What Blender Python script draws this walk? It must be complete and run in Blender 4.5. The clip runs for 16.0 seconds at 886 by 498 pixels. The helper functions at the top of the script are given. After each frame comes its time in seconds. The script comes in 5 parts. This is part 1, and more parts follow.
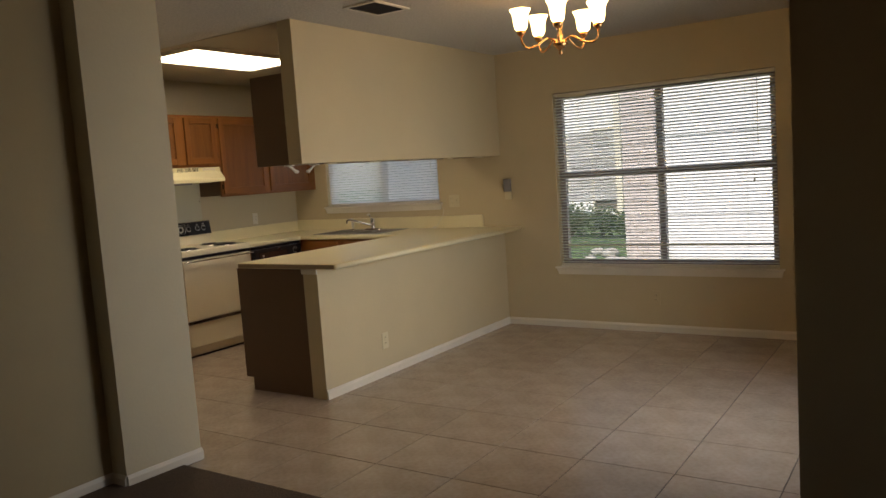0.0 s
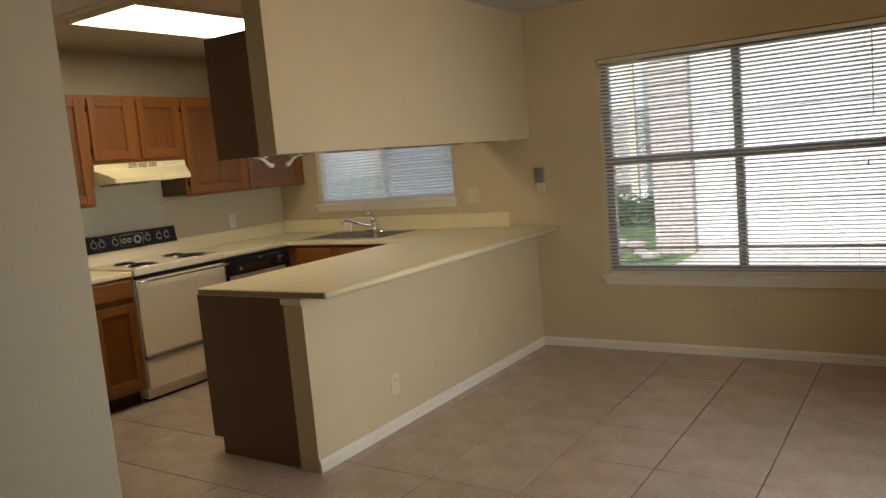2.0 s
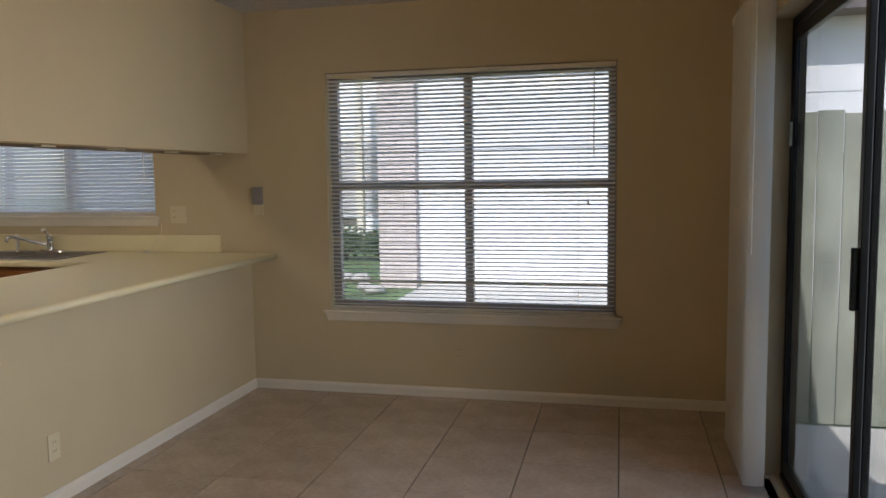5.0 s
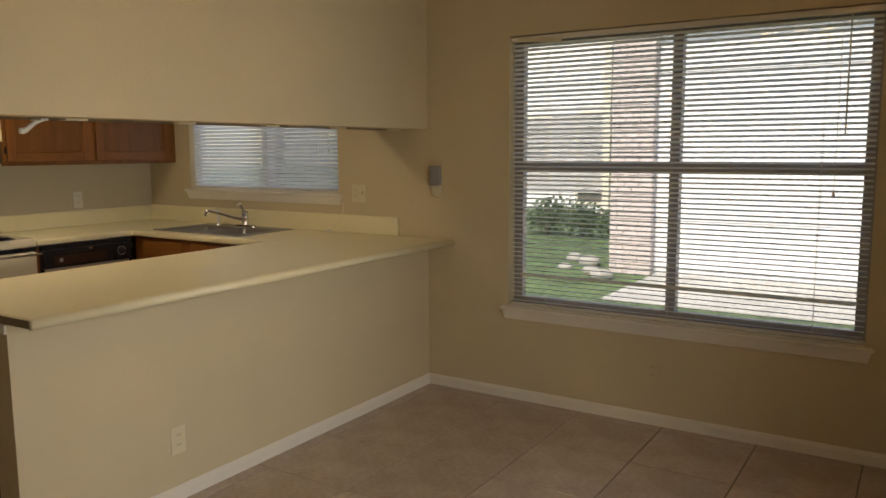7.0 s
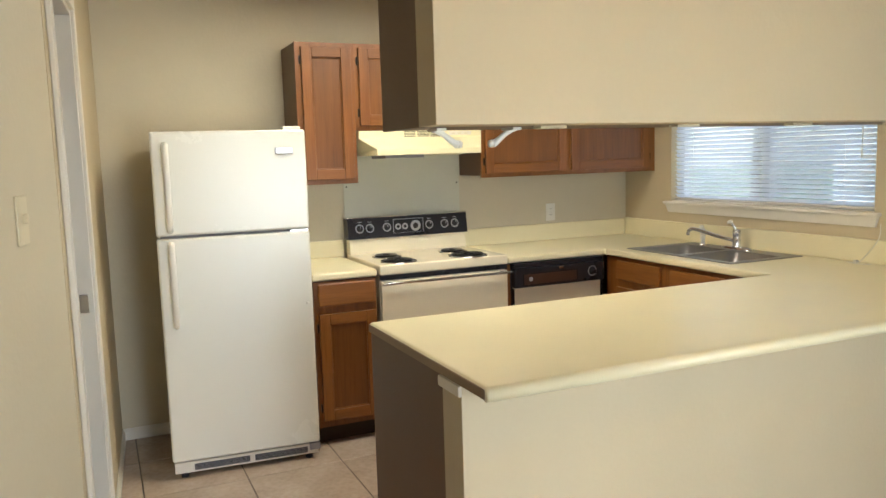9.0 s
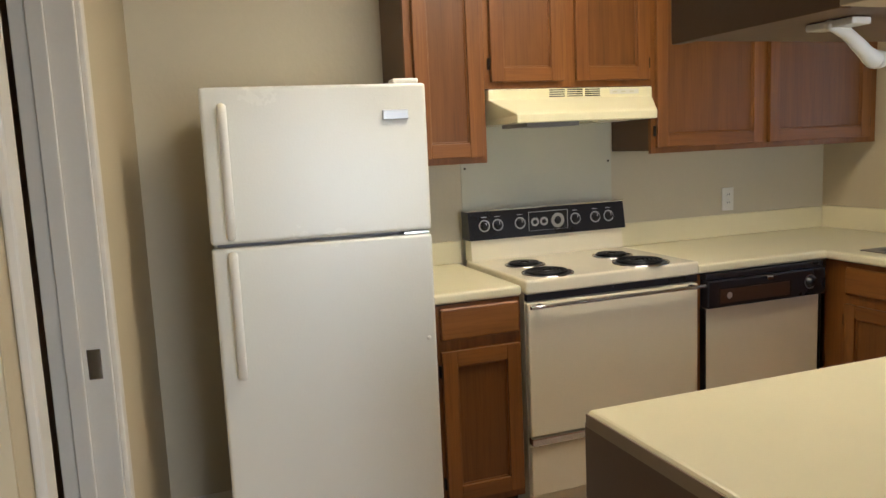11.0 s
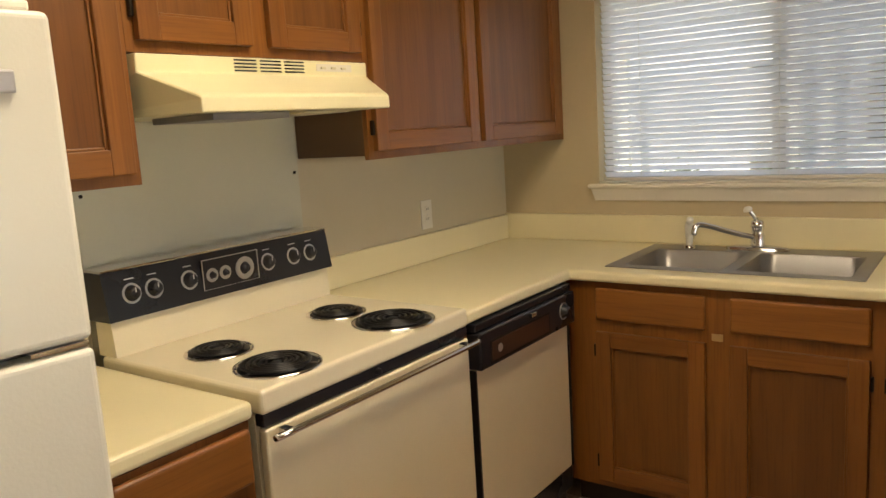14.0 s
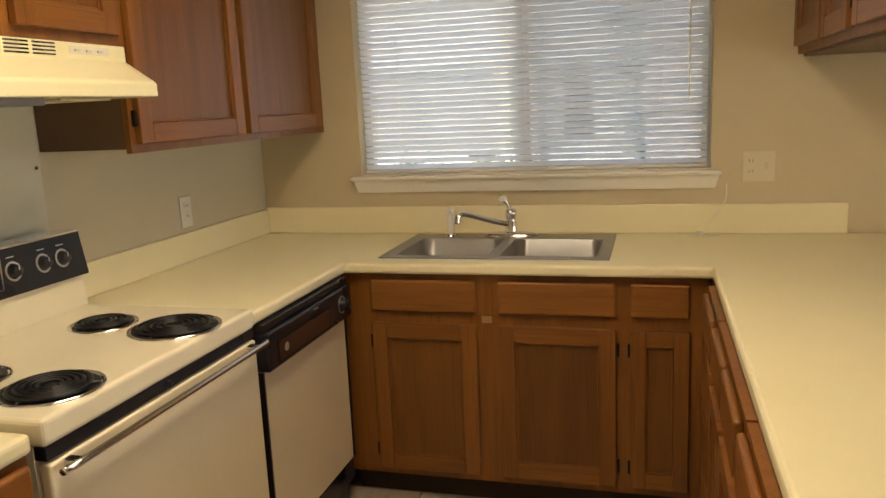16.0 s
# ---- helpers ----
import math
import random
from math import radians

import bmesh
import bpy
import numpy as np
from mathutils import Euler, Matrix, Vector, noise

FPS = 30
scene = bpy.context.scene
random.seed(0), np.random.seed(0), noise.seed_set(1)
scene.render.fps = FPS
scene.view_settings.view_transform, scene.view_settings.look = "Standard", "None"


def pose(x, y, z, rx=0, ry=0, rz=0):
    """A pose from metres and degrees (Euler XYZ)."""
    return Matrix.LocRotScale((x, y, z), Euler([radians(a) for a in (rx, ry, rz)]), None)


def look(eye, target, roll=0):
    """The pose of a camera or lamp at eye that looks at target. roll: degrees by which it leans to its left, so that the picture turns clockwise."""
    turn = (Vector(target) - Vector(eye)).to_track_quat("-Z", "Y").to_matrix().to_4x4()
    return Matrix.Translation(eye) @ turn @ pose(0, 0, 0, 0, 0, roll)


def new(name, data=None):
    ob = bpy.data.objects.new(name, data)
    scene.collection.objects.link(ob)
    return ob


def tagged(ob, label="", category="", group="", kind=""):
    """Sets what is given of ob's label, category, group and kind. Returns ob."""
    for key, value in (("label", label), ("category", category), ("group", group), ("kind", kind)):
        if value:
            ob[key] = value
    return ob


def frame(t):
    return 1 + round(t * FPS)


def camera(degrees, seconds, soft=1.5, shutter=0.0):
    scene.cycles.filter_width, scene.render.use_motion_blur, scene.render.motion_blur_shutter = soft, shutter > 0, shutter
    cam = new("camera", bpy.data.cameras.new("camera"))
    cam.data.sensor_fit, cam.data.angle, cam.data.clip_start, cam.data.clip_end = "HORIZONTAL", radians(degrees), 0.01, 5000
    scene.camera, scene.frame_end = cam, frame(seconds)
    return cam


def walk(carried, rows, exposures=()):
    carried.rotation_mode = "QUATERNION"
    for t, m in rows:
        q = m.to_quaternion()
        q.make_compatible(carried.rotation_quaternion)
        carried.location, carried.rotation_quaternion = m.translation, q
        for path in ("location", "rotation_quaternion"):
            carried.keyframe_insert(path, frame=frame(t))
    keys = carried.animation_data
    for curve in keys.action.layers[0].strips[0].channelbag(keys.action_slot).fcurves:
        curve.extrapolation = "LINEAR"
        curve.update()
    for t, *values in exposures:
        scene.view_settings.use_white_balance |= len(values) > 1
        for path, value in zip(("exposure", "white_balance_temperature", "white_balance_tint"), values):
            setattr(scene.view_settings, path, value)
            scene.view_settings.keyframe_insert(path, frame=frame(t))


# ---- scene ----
cam = camera(60.0, 16.0)
BULB = 1.7
PATH = [
    (0, (3.42, -6.176, 1.438), (2.317, -4.52, 1.239), -3.9),
    (0.5, (3.18, -5.89, 1.448), (2.172, -4.168, 1.301), -5.1),
    (1, (3.015, -5.639, 1.451), (1.996, -3.932, 1.236), -4.7),
    (1.5, (2.817, -5.367, 1.458), (1.685, -3.733, 1.234), -4.1),
    (2, (2.569, -5.14, 1.471), (1.469, -3.487, 1.235), -5.1),
    (2.5, (2.451, -5.014, 1.465), (1.526, -3.257, 1.223), -5.5),
    (3, (2.392, -4.913, 1.473), (1.638, -3.077, 1.231), -2.4),
    (3.5, (2.316, -4.842, 1.424), (1.79, -2.926, 1.195), -1.1),
    (3.7, (2.325, -4.859, 1.408), (1.893, -2.918, 1.188), -1.1),
    (5.8, (2.377, -4.378, 1.39), (1.893, -2.446, 1.209), -0.9),
    (6, (2.379, -4.319, 1.395), (1.87, -2.395, 1.202), -1.4),
    (6.5, (2.408, -4.103, 1.388), (1.745, -2.227, 1.187), -1.6),
    (7, (2.547, -3.85, 1.432), (1.484, -2.175, 1.175), -0.3),
    (7.5, (2.549, -3.712, 1.45), (1.071, -2.392, 1.177), -1.6),
    (8, (2.326, -3.604, 1.448), (0.681, -2.497, 1.19), -2.2),
    (8.5, (2.058, -3.5, 1.476), (0.34, -2.502, 1.251), -1.9),
    (9, (1.797, -3.374, 1.468), (-0.016, -2.564, 1.233), -1.7),
    (9.5, (1.525, -3.29, 1.475), (-0.358, -2.666, 1.222), -1.4),
    (9.7, (1.392, -3.286, 1.461), (-0.497, -2.688, 1.189), -1.2),
    (11.8, (0.04, -3.252, 1.424), (-1.763, -2.427, 1.164), -4.4),
    (12, (-0.071, -3.244, 1.435), (-1.851, -2.37, 1.175), -4.8),
    (12.5, (-0.286, -3.182, 1.423), (-2.007, -2.211, 1.113), -4.5),
    (13, (-0.497, -3.086, 1.426), (-2.1, -1.93, 1.119), -5.0),
    (13.5, (-0.635, -3.044, 1.421), (-2.105, -1.724, 1.111), -4.0),
    (14, (-0.749, -3.045, 1.429), (-1.912, -1.449, 1.116), -3.6),
    (14.5, (-0.788, -3.102, 1.428), (-1.724, -1.358, 1.138), -3.0),
    (15, (-0.836, -3.091, 1.437), (-1.529, -1.239, 1.137), -3.6),
    (15.5, (-0.892, -3.094, 1.436), (-1.41, -1.192, 1.103), -2.7),
    (16, (-0.902, -3.102, 1.44), (-1.433, -1.21, 1.07), -2.6),
]
EXPOSURES = [(0.0, 0.75, 7100, 16), (2.0, 0.98, 6900, 15), (3.5, 0.82, 6600, 18), (6.0, 0.6, 6100, 16), (6.5, 0.32, 6200, 16), (7.0, 0.75, 7400, 16), (7.9, 1.5, 7100, 15), (8.6, 2.0, 6000, 9), (9.5, 1.8, 6000, 13), (12.0, 1.45, 5900, 15), (12.8, 1.5, 6400, 17), (14.0, 1.5, 7300, 16), (16.0, 1.5, 7500, 16)]
walk(cam, [(t, look(e, g, r)) for t, e, g, r in PATH], EXPOSURES)

# ---- world and sun ----
SUN_EL, SUN_AZ = 50.0, 190.0
world = bpy.data.worlds.new("sky_world")
scene.world = world
world.use_nodes = True
wn = world.node_tree
sky = wn.nodes.new("ShaderNodeTexSky")
sky.sky_type, sky.sun_disc = "NISHITA", False
sky.sun_elevation, sky.sun_rotation = radians(SUN_EL), radians(SUN_AZ)
wn.nodes["Background"].inputs["Strength"].default_value = 0.15
wn.links.new(sky.outputs["Color"], wn.nodes["Background"].inputs["Color"])
sun_data = bpy.data.lights.new("sun", "SUN")
sun_data.energy, sun_data.angle, sun_data.color = 3.0, radians(0.5), (1.0, 0.95, 0.88)
sun = new("sun", sun_data)
_a = radians(SUN_AZ)
_d = Vector((math.sin(_a) * math.cos(radians(SUN_EL)), math.cos(_a) * math.cos(radians(SUN_EL)), math.sin(radians(SUN_EL))))
sun.matrix_world = look(_d * 30, (0, 0, 0))

# skylight standing outside the sliding door's opening
dl_data = bpy.data.lights.new("door_daylight", "AREA")
dl_data.shape, dl_data.size, dl_data.size_y, dl_data.energy, dl_data.color = "RECTANGLE", 1.3, 1.85, 8.8, (0.96, 0.98, 1.0)
dl_data.spread = radians(110)
dl = new("door_daylight", dl_data)
dl.matrix_world = look((3.19, -2.2, 1.08), (0.0, -1.95, 0.75))
# weak warm fill added behind the walk to lift the wing wall; no known source
lw_data = bpy.data.lights.new("living_fill_light", "AREA")
lw_data.shape, lw_data.size, lw_data.size_y, lw_data.energy, lw_data.color = "RECTANGLE", 0.6, 0.6, 0.8, (1.0, 0.66, 0.40)
lw = new("living_fill_light", lw_data)
lw.matrix_world = look((3.5, -9.02, 1.5), (3.5, -4.0, 1.2))

# ---- materials ----
def nodes_of(name):
    m = bpy.data.materials.new(name)
    m.use_nodes = True
    nt = m.node_tree
    return m, nt, nt.nodes["Principled BSDF"]


def tex(nt, kind, scale, stretch=(1, 1, 1), detail=4, source="Object"):
    tc = nt.nodes.new("ShaderNodeTexCoord")
    mp = nt.nodes.new("ShaderNodeMapping")
    mp.inputs["Scale"].default_value = stretch
    nt.links.new(tc.outputs[source], mp.inputs["Vector"])
    n = nt.nodes.new(kind)
    n.inputs["Scale"].default_value = scale
    if "Detail" in n.inputs:
        n.inputs["Detail"].default_value = detail
    nt.links.new(mp.outputs["Vector"], n.inputs["Vector"])
    return n


def ramp(nt, fac, stops):
    r = nt.nodes.new("ShaderNodeValToRGB")
    els = r.color_ramp.elements
    while len(els) < len(stops):
        els.new(0.5)
    for e, (p, c) in zip(els, stops):
        e.position, e.color = p, (*c, 1)
    nt.links.new(fac, r.inputs["Fac"])
    return r.outputs["Color"]


def mixed(nt, fac, a, b, mode="MIX"):
    m = nt.nodes.new("ShaderNodeMix")
    m.data_type, m.blend_type = "RGBA", mode
    for sock, v in ((m.inputs[0], fac), (m.inputs[6], a), (m.inputs[7], b)):
        if isinstance(v, bpy.types.NodeSocket):
            nt.links.new(v, sock)
        else:
            sock.default_value = v if isinstance(v, float) else (*v, 1)
    return m.outputs[2]


def bumped(nt, bsdf, height, strength, distance):
    b = nt.nodes.new("ShaderNodeBump")
    b.inputs["Strength"].default_value, b.inputs["Distance"].default_value = strength, distance
    nt.links.new(height, b.inputs["Height"])
    nt.links.new(b.outputs["Normal"], bsdf.inputs["Normal"])


def surf(name, col, rough=0.6, metal=0.0, var=0.06, scale=3.0, bump=0.15, bscale=120.0, bdist=0.001, coat=0.0, rvar=0.08):
    m, nt, p = nodes_of(name)
    big = tex(nt, "ShaderNodeTexNoise", scale, detail=5)
    fine = tex(nt, "ShaderNodeTexNoise", bscale, detail=3)
    c1 = ramp(nt, big.outputs["Fac"], [(0.3, tuple(v * (1 - var) for v in col)), (0.7, tuple(min(1, v * (1 + var)) for v in col))])
    c2 = ramp(nt, fine.outputs["Fac"], [(0.3, (1 - var * 0.5,) * 3), (0.7, (1, 1, 1))])
    nt.links.new(mixed(nt, 1.0, c1, c2, "MULTIPLY"), p.inputs["Base Color"])
    mr = nt.nodes.new("ShaderNodeMapRange")
    mr.inputs["To Min"].default_value, mr.inputs["To Max"].default_value = max(0.02, rough - rvar), min(1, rough + rvar)
    nt.links.new(big.outputs["Fac"], mr.inputs["Value"])
    nt.links.new(mr.outputs["Result"], p.inputs["Roughness"])
    p.inputs["Metallic"].default_value = metal
    p.inputs["Coat Weight"].default_value = coat
    p.inputs["Coat Roughness"].default_value = 0.28
    if bump:
        bumped(nt, p, fine.outputs["Fac"], bump, bdist)
    return m


def oak(name, axis, dark=1.0):
    """Stained oak, grain along the axis 0, 1 or 2."""
    m, nt, p = nodes_of(name)
    st = [14.0, 14.0, 14.0]
    st[axis] = 1.1
    fine = [90.0, 90.0, 90.0]
    fine[axis] = 3.0
    g1 = tex(nt, "ShaderNodeTexNoise", 1.0, tuple(st), 6)
    g1.inputs["Distortion"].default_value = 1.2
    g2 = tex(nt, "ShaderNodeTexNoise", 1.6, tuple(fine), 3)
    base = ramp(nt, g1.outputs["Fac"], [(0.25, (0.185 * dark, 0.066 * dark, 0.012 * dark)), (0.5, (0.225 * dark, 0.082 * dark, 0.015 * dark)), (0.75, (0.27 * dark, 0.102 * dark, 0.021 * dark))])
    wv = tex(nt, "ShaderNodeTexWave", 1.0, tuple(0.35 if k == axis else 2.6 for k in range(3)), 4)
    wv.wave_type, wv.bands_direction = "RINGS", ("X", "Y", "Z")[(axis + 1) % 3]
    wv.inputs["Distortion"].default_value, wv.inputs["Detail Scale"].default_value = 11.0, 0.8
    base = mixed(nt, 1.0, base, ramp(nt, wv.outputs["Fac"], [(0.0, (0.90, 0.87, 0.84)), (0.25, (1, 1, 1)), (1.0, (1.02, 1.02, 1.0))]), "MULTIPLY")
    pores = ramp(nt, g2.outputs["Fac"], [(0.34, (0.84, 0.80, 0.76)), (0.5, (1, 1, 1))])
    oi = nt.nodes.new("ShaderNodeObjectInfo")
    tone = ramp(nt, oi.outputs["Random"], [(0.0, (0.88, 0.86, 0.84)), (1.0, (1.08, 1.08, 1.08))])
    nt.links.new(mixed(nt, 1.0, mixed(nt, 1.0, base, pores, "MULTIPLY"), tone, "MULTIPLY"), p.inputs["Base Color"])
    p.inputs["Roughness"].default_value = 0.42
    p.inputs["Coat Weight"].default_value = 0.12
    p.inputs["Coat Roughness"].default_value = 0.25
    bumped(nt, p, g2.outputs["Fac"], 0.25, 0.0008)
    return m


def glow(name, col, strength, base=(0.8, 0.8, 0.8)):
    m, nt, p = nodes_of(name)
    p.inputs["Base Color"].default_value = (*base, 1)
    p.inputs["Emission Color"].default_value = (*col, 1)
    p.inputs["Emission Strength"].default_value = strength
    return m


def thin_glass(name, tint=(0.95, 0.97, 0.96), gloss=1.0):
    m = bpy.data.materials.new(name)
    m.use_nodes = True
    nt = m.node_tree
    nt.nodes.clear()
    out = nt.nodes.new("ShaderNodeOutputMaterial")
    tr, gl, mx, lw_, pw, mr = (nt.nodes.new("ShaderNode" + k) for k in ("BsdfTransparent", "BsdfGlossy", "MixShader", "LayerWeight", "Math", "MapRange"))
    tr.inputs["Color"].default_value = (*tint, 1)
    gl.inputs["Roughness"].default_value = 0.02
    pw.operation = "POWER"
    pw.inputs[1].default_value = 5.0
    mr.inputs["To Min"].default_value = 0.04
    nt.links.new(lw_.outputs["Facing"], pw.inputs[0])
    nt.links.new(pw.outputs[0], mr.inputs["Value"])
    nt.links.new(mr.outputs["Result"], mx.inputs[0])
    nt.links.new(tr.outputs[0], mx.inputs[1])
    nt.links.new(gl.outputs[0], mx.inputs[2])
    nt.links.new(mx.outputs[0], out.inputs[0])
    return m


def translucent(name, col, share=0.35, rough=0.5):
    m, nt, p = nodes_of(name)
    p.inputs["Base Color"].default_value = (*col, 1)
    p.inputs["Roughness"].default_value = rough
    t, mx = nt.nodes.new("ShaderNodeBsdfTranslucent"), nt.nodes.new("ShaderNodeMixShader")
    t.inputs["Color"].default_value = (*col, 1)
    mx.inputs[0].default_value = share
    nt.links.new(p.outputs[0], mx.inputs[1])
    nt.links.new(t.outputs[0], mx.inputs[2])
    nt.links.new(mx.outputs[0], nt.nodes["Material Output"].inputs[0])
    return m


def tile_mat():
    m, nt, p = nodes_of("ceramic_floor_tile")
    n1 = tex(nt, "ShaderNodeTexNoise", 5.0, detail=6)
    n1.inputs["Distortion"].default_value = 0.0
    n2 = tex(nt, "ShaderNodeTexNoise", 40.0, detail=4)
    c = ramp(nt, n1.outputs["Fac"], [(0.25, (0.40, 0.315, 0.245)), (0.5, (0.47, 0.375, 0.295)), (0.75, (0.54, 0.44, 0.35))])
    c = mixed(nt, 1.0, c, ramp(nt, n2.outputs["Fac"], [(0.3, (0.9, 0.88, 0.86)), (0.6, (1, 1, 1))]), "MULTIPLY")
    oi = nt.nodes.new("ShaderNodeObjectInfo")
    c = mixed(nt, 1.0, c, ramp(nt, oi.outputs["Random"], [(0.0, (0.90, 0.89, 0.88)), (1.0, (1.0, 1.0, 1.0))]), "MULTIPLY")
    nt.links.new(c, p.inputs["Base Color"])
    mr = nt.nodes.new("ShaderNodeMapRange")
    mr.inputs["To Min"].default_value, mr.inputs["To Max"].default_value = 0.20, 0.30
    p.inputs["IOR"].default_value = 1.65
    nt.links.new(n1.outputs["Fac"], mr.inputs["Value"])
    nt.links.new(mr.outputs["Result"], p.inputs["Roughness"])
    bumped(nt, p, n2.outputs["Fac"], 0.12, 0.0006)
    return m


M = dict(
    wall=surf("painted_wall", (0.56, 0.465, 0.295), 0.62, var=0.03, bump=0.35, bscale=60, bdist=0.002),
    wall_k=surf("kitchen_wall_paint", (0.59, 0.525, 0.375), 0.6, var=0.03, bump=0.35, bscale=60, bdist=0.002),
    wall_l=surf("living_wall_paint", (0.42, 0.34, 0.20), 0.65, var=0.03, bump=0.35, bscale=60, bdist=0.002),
    popcorn=surf("popcorn_ceiling", (0.58, 0.55, 0.50), 0.9, var=0.12, scale=60, bump=1.0, bscale=90, bdist=0.012),
    ceil=surf("kitchen_ceiling_paint", (0.50, 0.43, 0.32), 0.8, var=0.03, bump=0.3, bscale=60, bdist=0.002),
    trim=surf("white_trim_paint", (0.72, 0.67, 0.57), 0.4, var=0.04, bump=0.1),
    grout=surf("grey_grout", (0.13, 0.105, 0.085), 0.9, var=0.2, scale=8),
    tile=tile_mat(),
    carpet=surf("brown_carpet", (0.13, 0.09, 0.065), 0.95, var=0.25, scale=90, bump=1.0, bscale=400, bdist=0.006),
    lam=surf("cream_laminate", (0.79, 0.71, 0.46), 0.34, var=0.03, scale=4, bump=0.1, bscale=300, bdist=0.0004),
    lam_edge=surf("brown_core_edge", (0.30, 0.22, 0.14), 0.7),
    oak_v=oak("oak_vertical_grain", 2), oak_h=oak("oak_cross_grain", 1), oak_x=oak("oak_long_grain", 0), oak_p=oak("oak_panel_veneer", 2, 0.78), bare=surf("bare_pale_wood", (0.40, 0.25, 0.11), 0.6),
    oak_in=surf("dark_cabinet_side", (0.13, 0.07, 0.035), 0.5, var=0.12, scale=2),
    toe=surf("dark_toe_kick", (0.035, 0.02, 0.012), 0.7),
    hinge=surf("dark_bronze_hinge", (0.03, 0.022, 0.015), 0.4, 0.8),
    enamel=surf("almond_enamel", (0.80, 0.72, 0.53), 0.18, var=0.03, bump=0.03, coat=0.4, rvar=0.04),
    hoodp=surf("yellowed_almond_enamel", (0.80, 0.73, 0.46), 0.3, var=0.03, bump=0.03),
    fridge=surf("white_pebbled_enamel", (0.79, 0.775, 0.68), 0.27, var=0.004, scale=3, bump=0.4, bscale=150, bdist=0.0008, rvar=0.015, coat=0.4),
    plastic=surf("white_plastic", (0.78, 0.75, 0.66), 0.35, var=0.03, bump=0.03),
    ivory=surf("ivory_plastic", (0.64, 0.57, 0.39), 0.4, var=0.03, bump=0.03),
    black=surf("black_plastic", (0.012, 0.012, 0.016), 0.28, var=0.1, bump=0.03),
    blackm=surf("black_aluminium", (0.02, 0.02, 0.02), 0.4, 0.6, var=0.1),
    coil=surf("black_burner_coil", (0.02, 0.02, 0.022), 0.35, 0.5),
    chrome=surf("chrome", (0.75, 0.75, 0.76), 0.1, 1.0, var=0.02, bump=0.0, rvar=0.03),
    steel=surf("brushed_stainless_steel", (0.34, 0.33, 0.32), 0.42, 1.0, var=0.05, bump=0.25, bscale=220, bdist=0.0006),
    brass=surf("polished_brass", (0.72, 0.38, 0.16), 0.2, 1.0, var=0.04, bump=0.0),
    walnut=surf("walnut_insert", (0.05, 0.023, 0.013), 0.4, var=0.2),
    grey=surf("grey_plastic", (0.26, 0.25, 0.25), 0.4),
    silver=surf("silver_mark", (0.6, 0.6, 0.6), 0.3, 0.8),
    mark=surf("pale_print", (0.7, 0.7, 0.7), 0.5, bump=0),
    splash=surf("pale_green_splash_sheet", (0.62, 0.61, 0.49), 0.22, var=0.03, bump=0.02),
    # slat_k: slat copy for the kitchen, daylight glow lifted in colour and translucency
    slat=translucent("white_blind_slat", (0.86, 0.85, 0.80), 0.22), slat_k=translucent("brightened_blind_slat", (0.94, 0.94, 0.94), 0.6),
    vane=translucent("white_vertical_vane", (0.72, 0.69, 0.63), 0.35),
    cord=surf("white_cord", (0.75, 0.73, 0.65), 0.7),
    glass=thin_glass("window_glass"), screen=thin_glass("insect_screen_mesh", (0.74, 0.77, 0.80)), sash=surf("dark_bronze_sash", (0.34, 0.31, 0.29), 0.45, 0.1),
    wsash=surf("pale_aluminium_sash", (0.55, 0.56, 0.55), 0.4, 0.4),
    tube=glow("fluorescent_diffuser", (1.0, 0.90, 0.69), 5.0),
    shade=glow("lit_glass_shade", (1.0, 0.72, 0.30), 5.0, (0.8, 0.7, 0.5)),
    lawn=surf("lawn_grass", (0.10, 0.16, 0.06), 0.9, var=0.4, scale=2.5, bump=0.8, bscale=60, bdist=0.02),
    concrete=surf("patio_concrete", (0.48, 0.47, 0.44), 0.85, var=0.15, scale=2),
    fence=surf("weathered_fence_board", (0.34, 0.36, 0.29), 0.85, var=0.25, scale=3),
    siding=surf("pale_siding", (0.80, 0.79, 0.80), 0.6, var=0.05),
    brick=surf("pink_brick", (0.66, 0.57, 0.55), 0.85, var=0.15, scale=12, bump=0.4),
    roof=surf("roof_shingle", (0.12, 0.10, 0.09), 0.9, var=0.3, scale=10),
    stone=surf("pale_stone", (0.40, 0.38, 0.35), 0.8, var=0.2, scale=8),
    bark=surf("tree_bark", (0.14, 0.11, 0.08), 0.9, var=0.3, scale=12, bump=0.8),
    leaf=translucent("green_leaf", (0.12, 0.17, 0.08), 0.5),
    dark=surf("dark_void_paint", (0.12, 0.11, 0.09), 0.9),
)

# ---- building helpers ----
PLACE = {}


def thing(name, loc, label="", category="", group="", kind="", rz=0.0):
    ob = new(name)
    ob.empty_display_size = 0.1
    ob.matrix_basis = pose(*loc, 0, 0, rz)
    PLACE[ob] = pose(*loc, 0, 0, rz)
    return tagged(ob, label, category, group, kind)


def part(name, bm, material, parent, label="", kind="", smooth=False):
    """Links a bmesh, drawn in world coordinates, as one mesh object under a thing or part."""
    if isinstance(material, str):
        material = M[material]
    me = bpy.data.meshes.new(name)
    if parent is not None:
        bm.transform(PLACE[parent].inverted())
    bmesh.ops.recalc_face_normals(bm, faces=bm.faces)
    if smooth:
        for f in bm.faces:
            f.smooth = True
    bm.to_mesh(me)
    bm.free()
    me.materials.append(material)
    ob = new(name, me)
    if parent is not None:
        ob.parent = parent
        PLACE[ob] = PLACE[parent]
    else:
        PLACE[ob] = Matrix.Identity(4)
    return tagged(ob, label, "", "", kind)


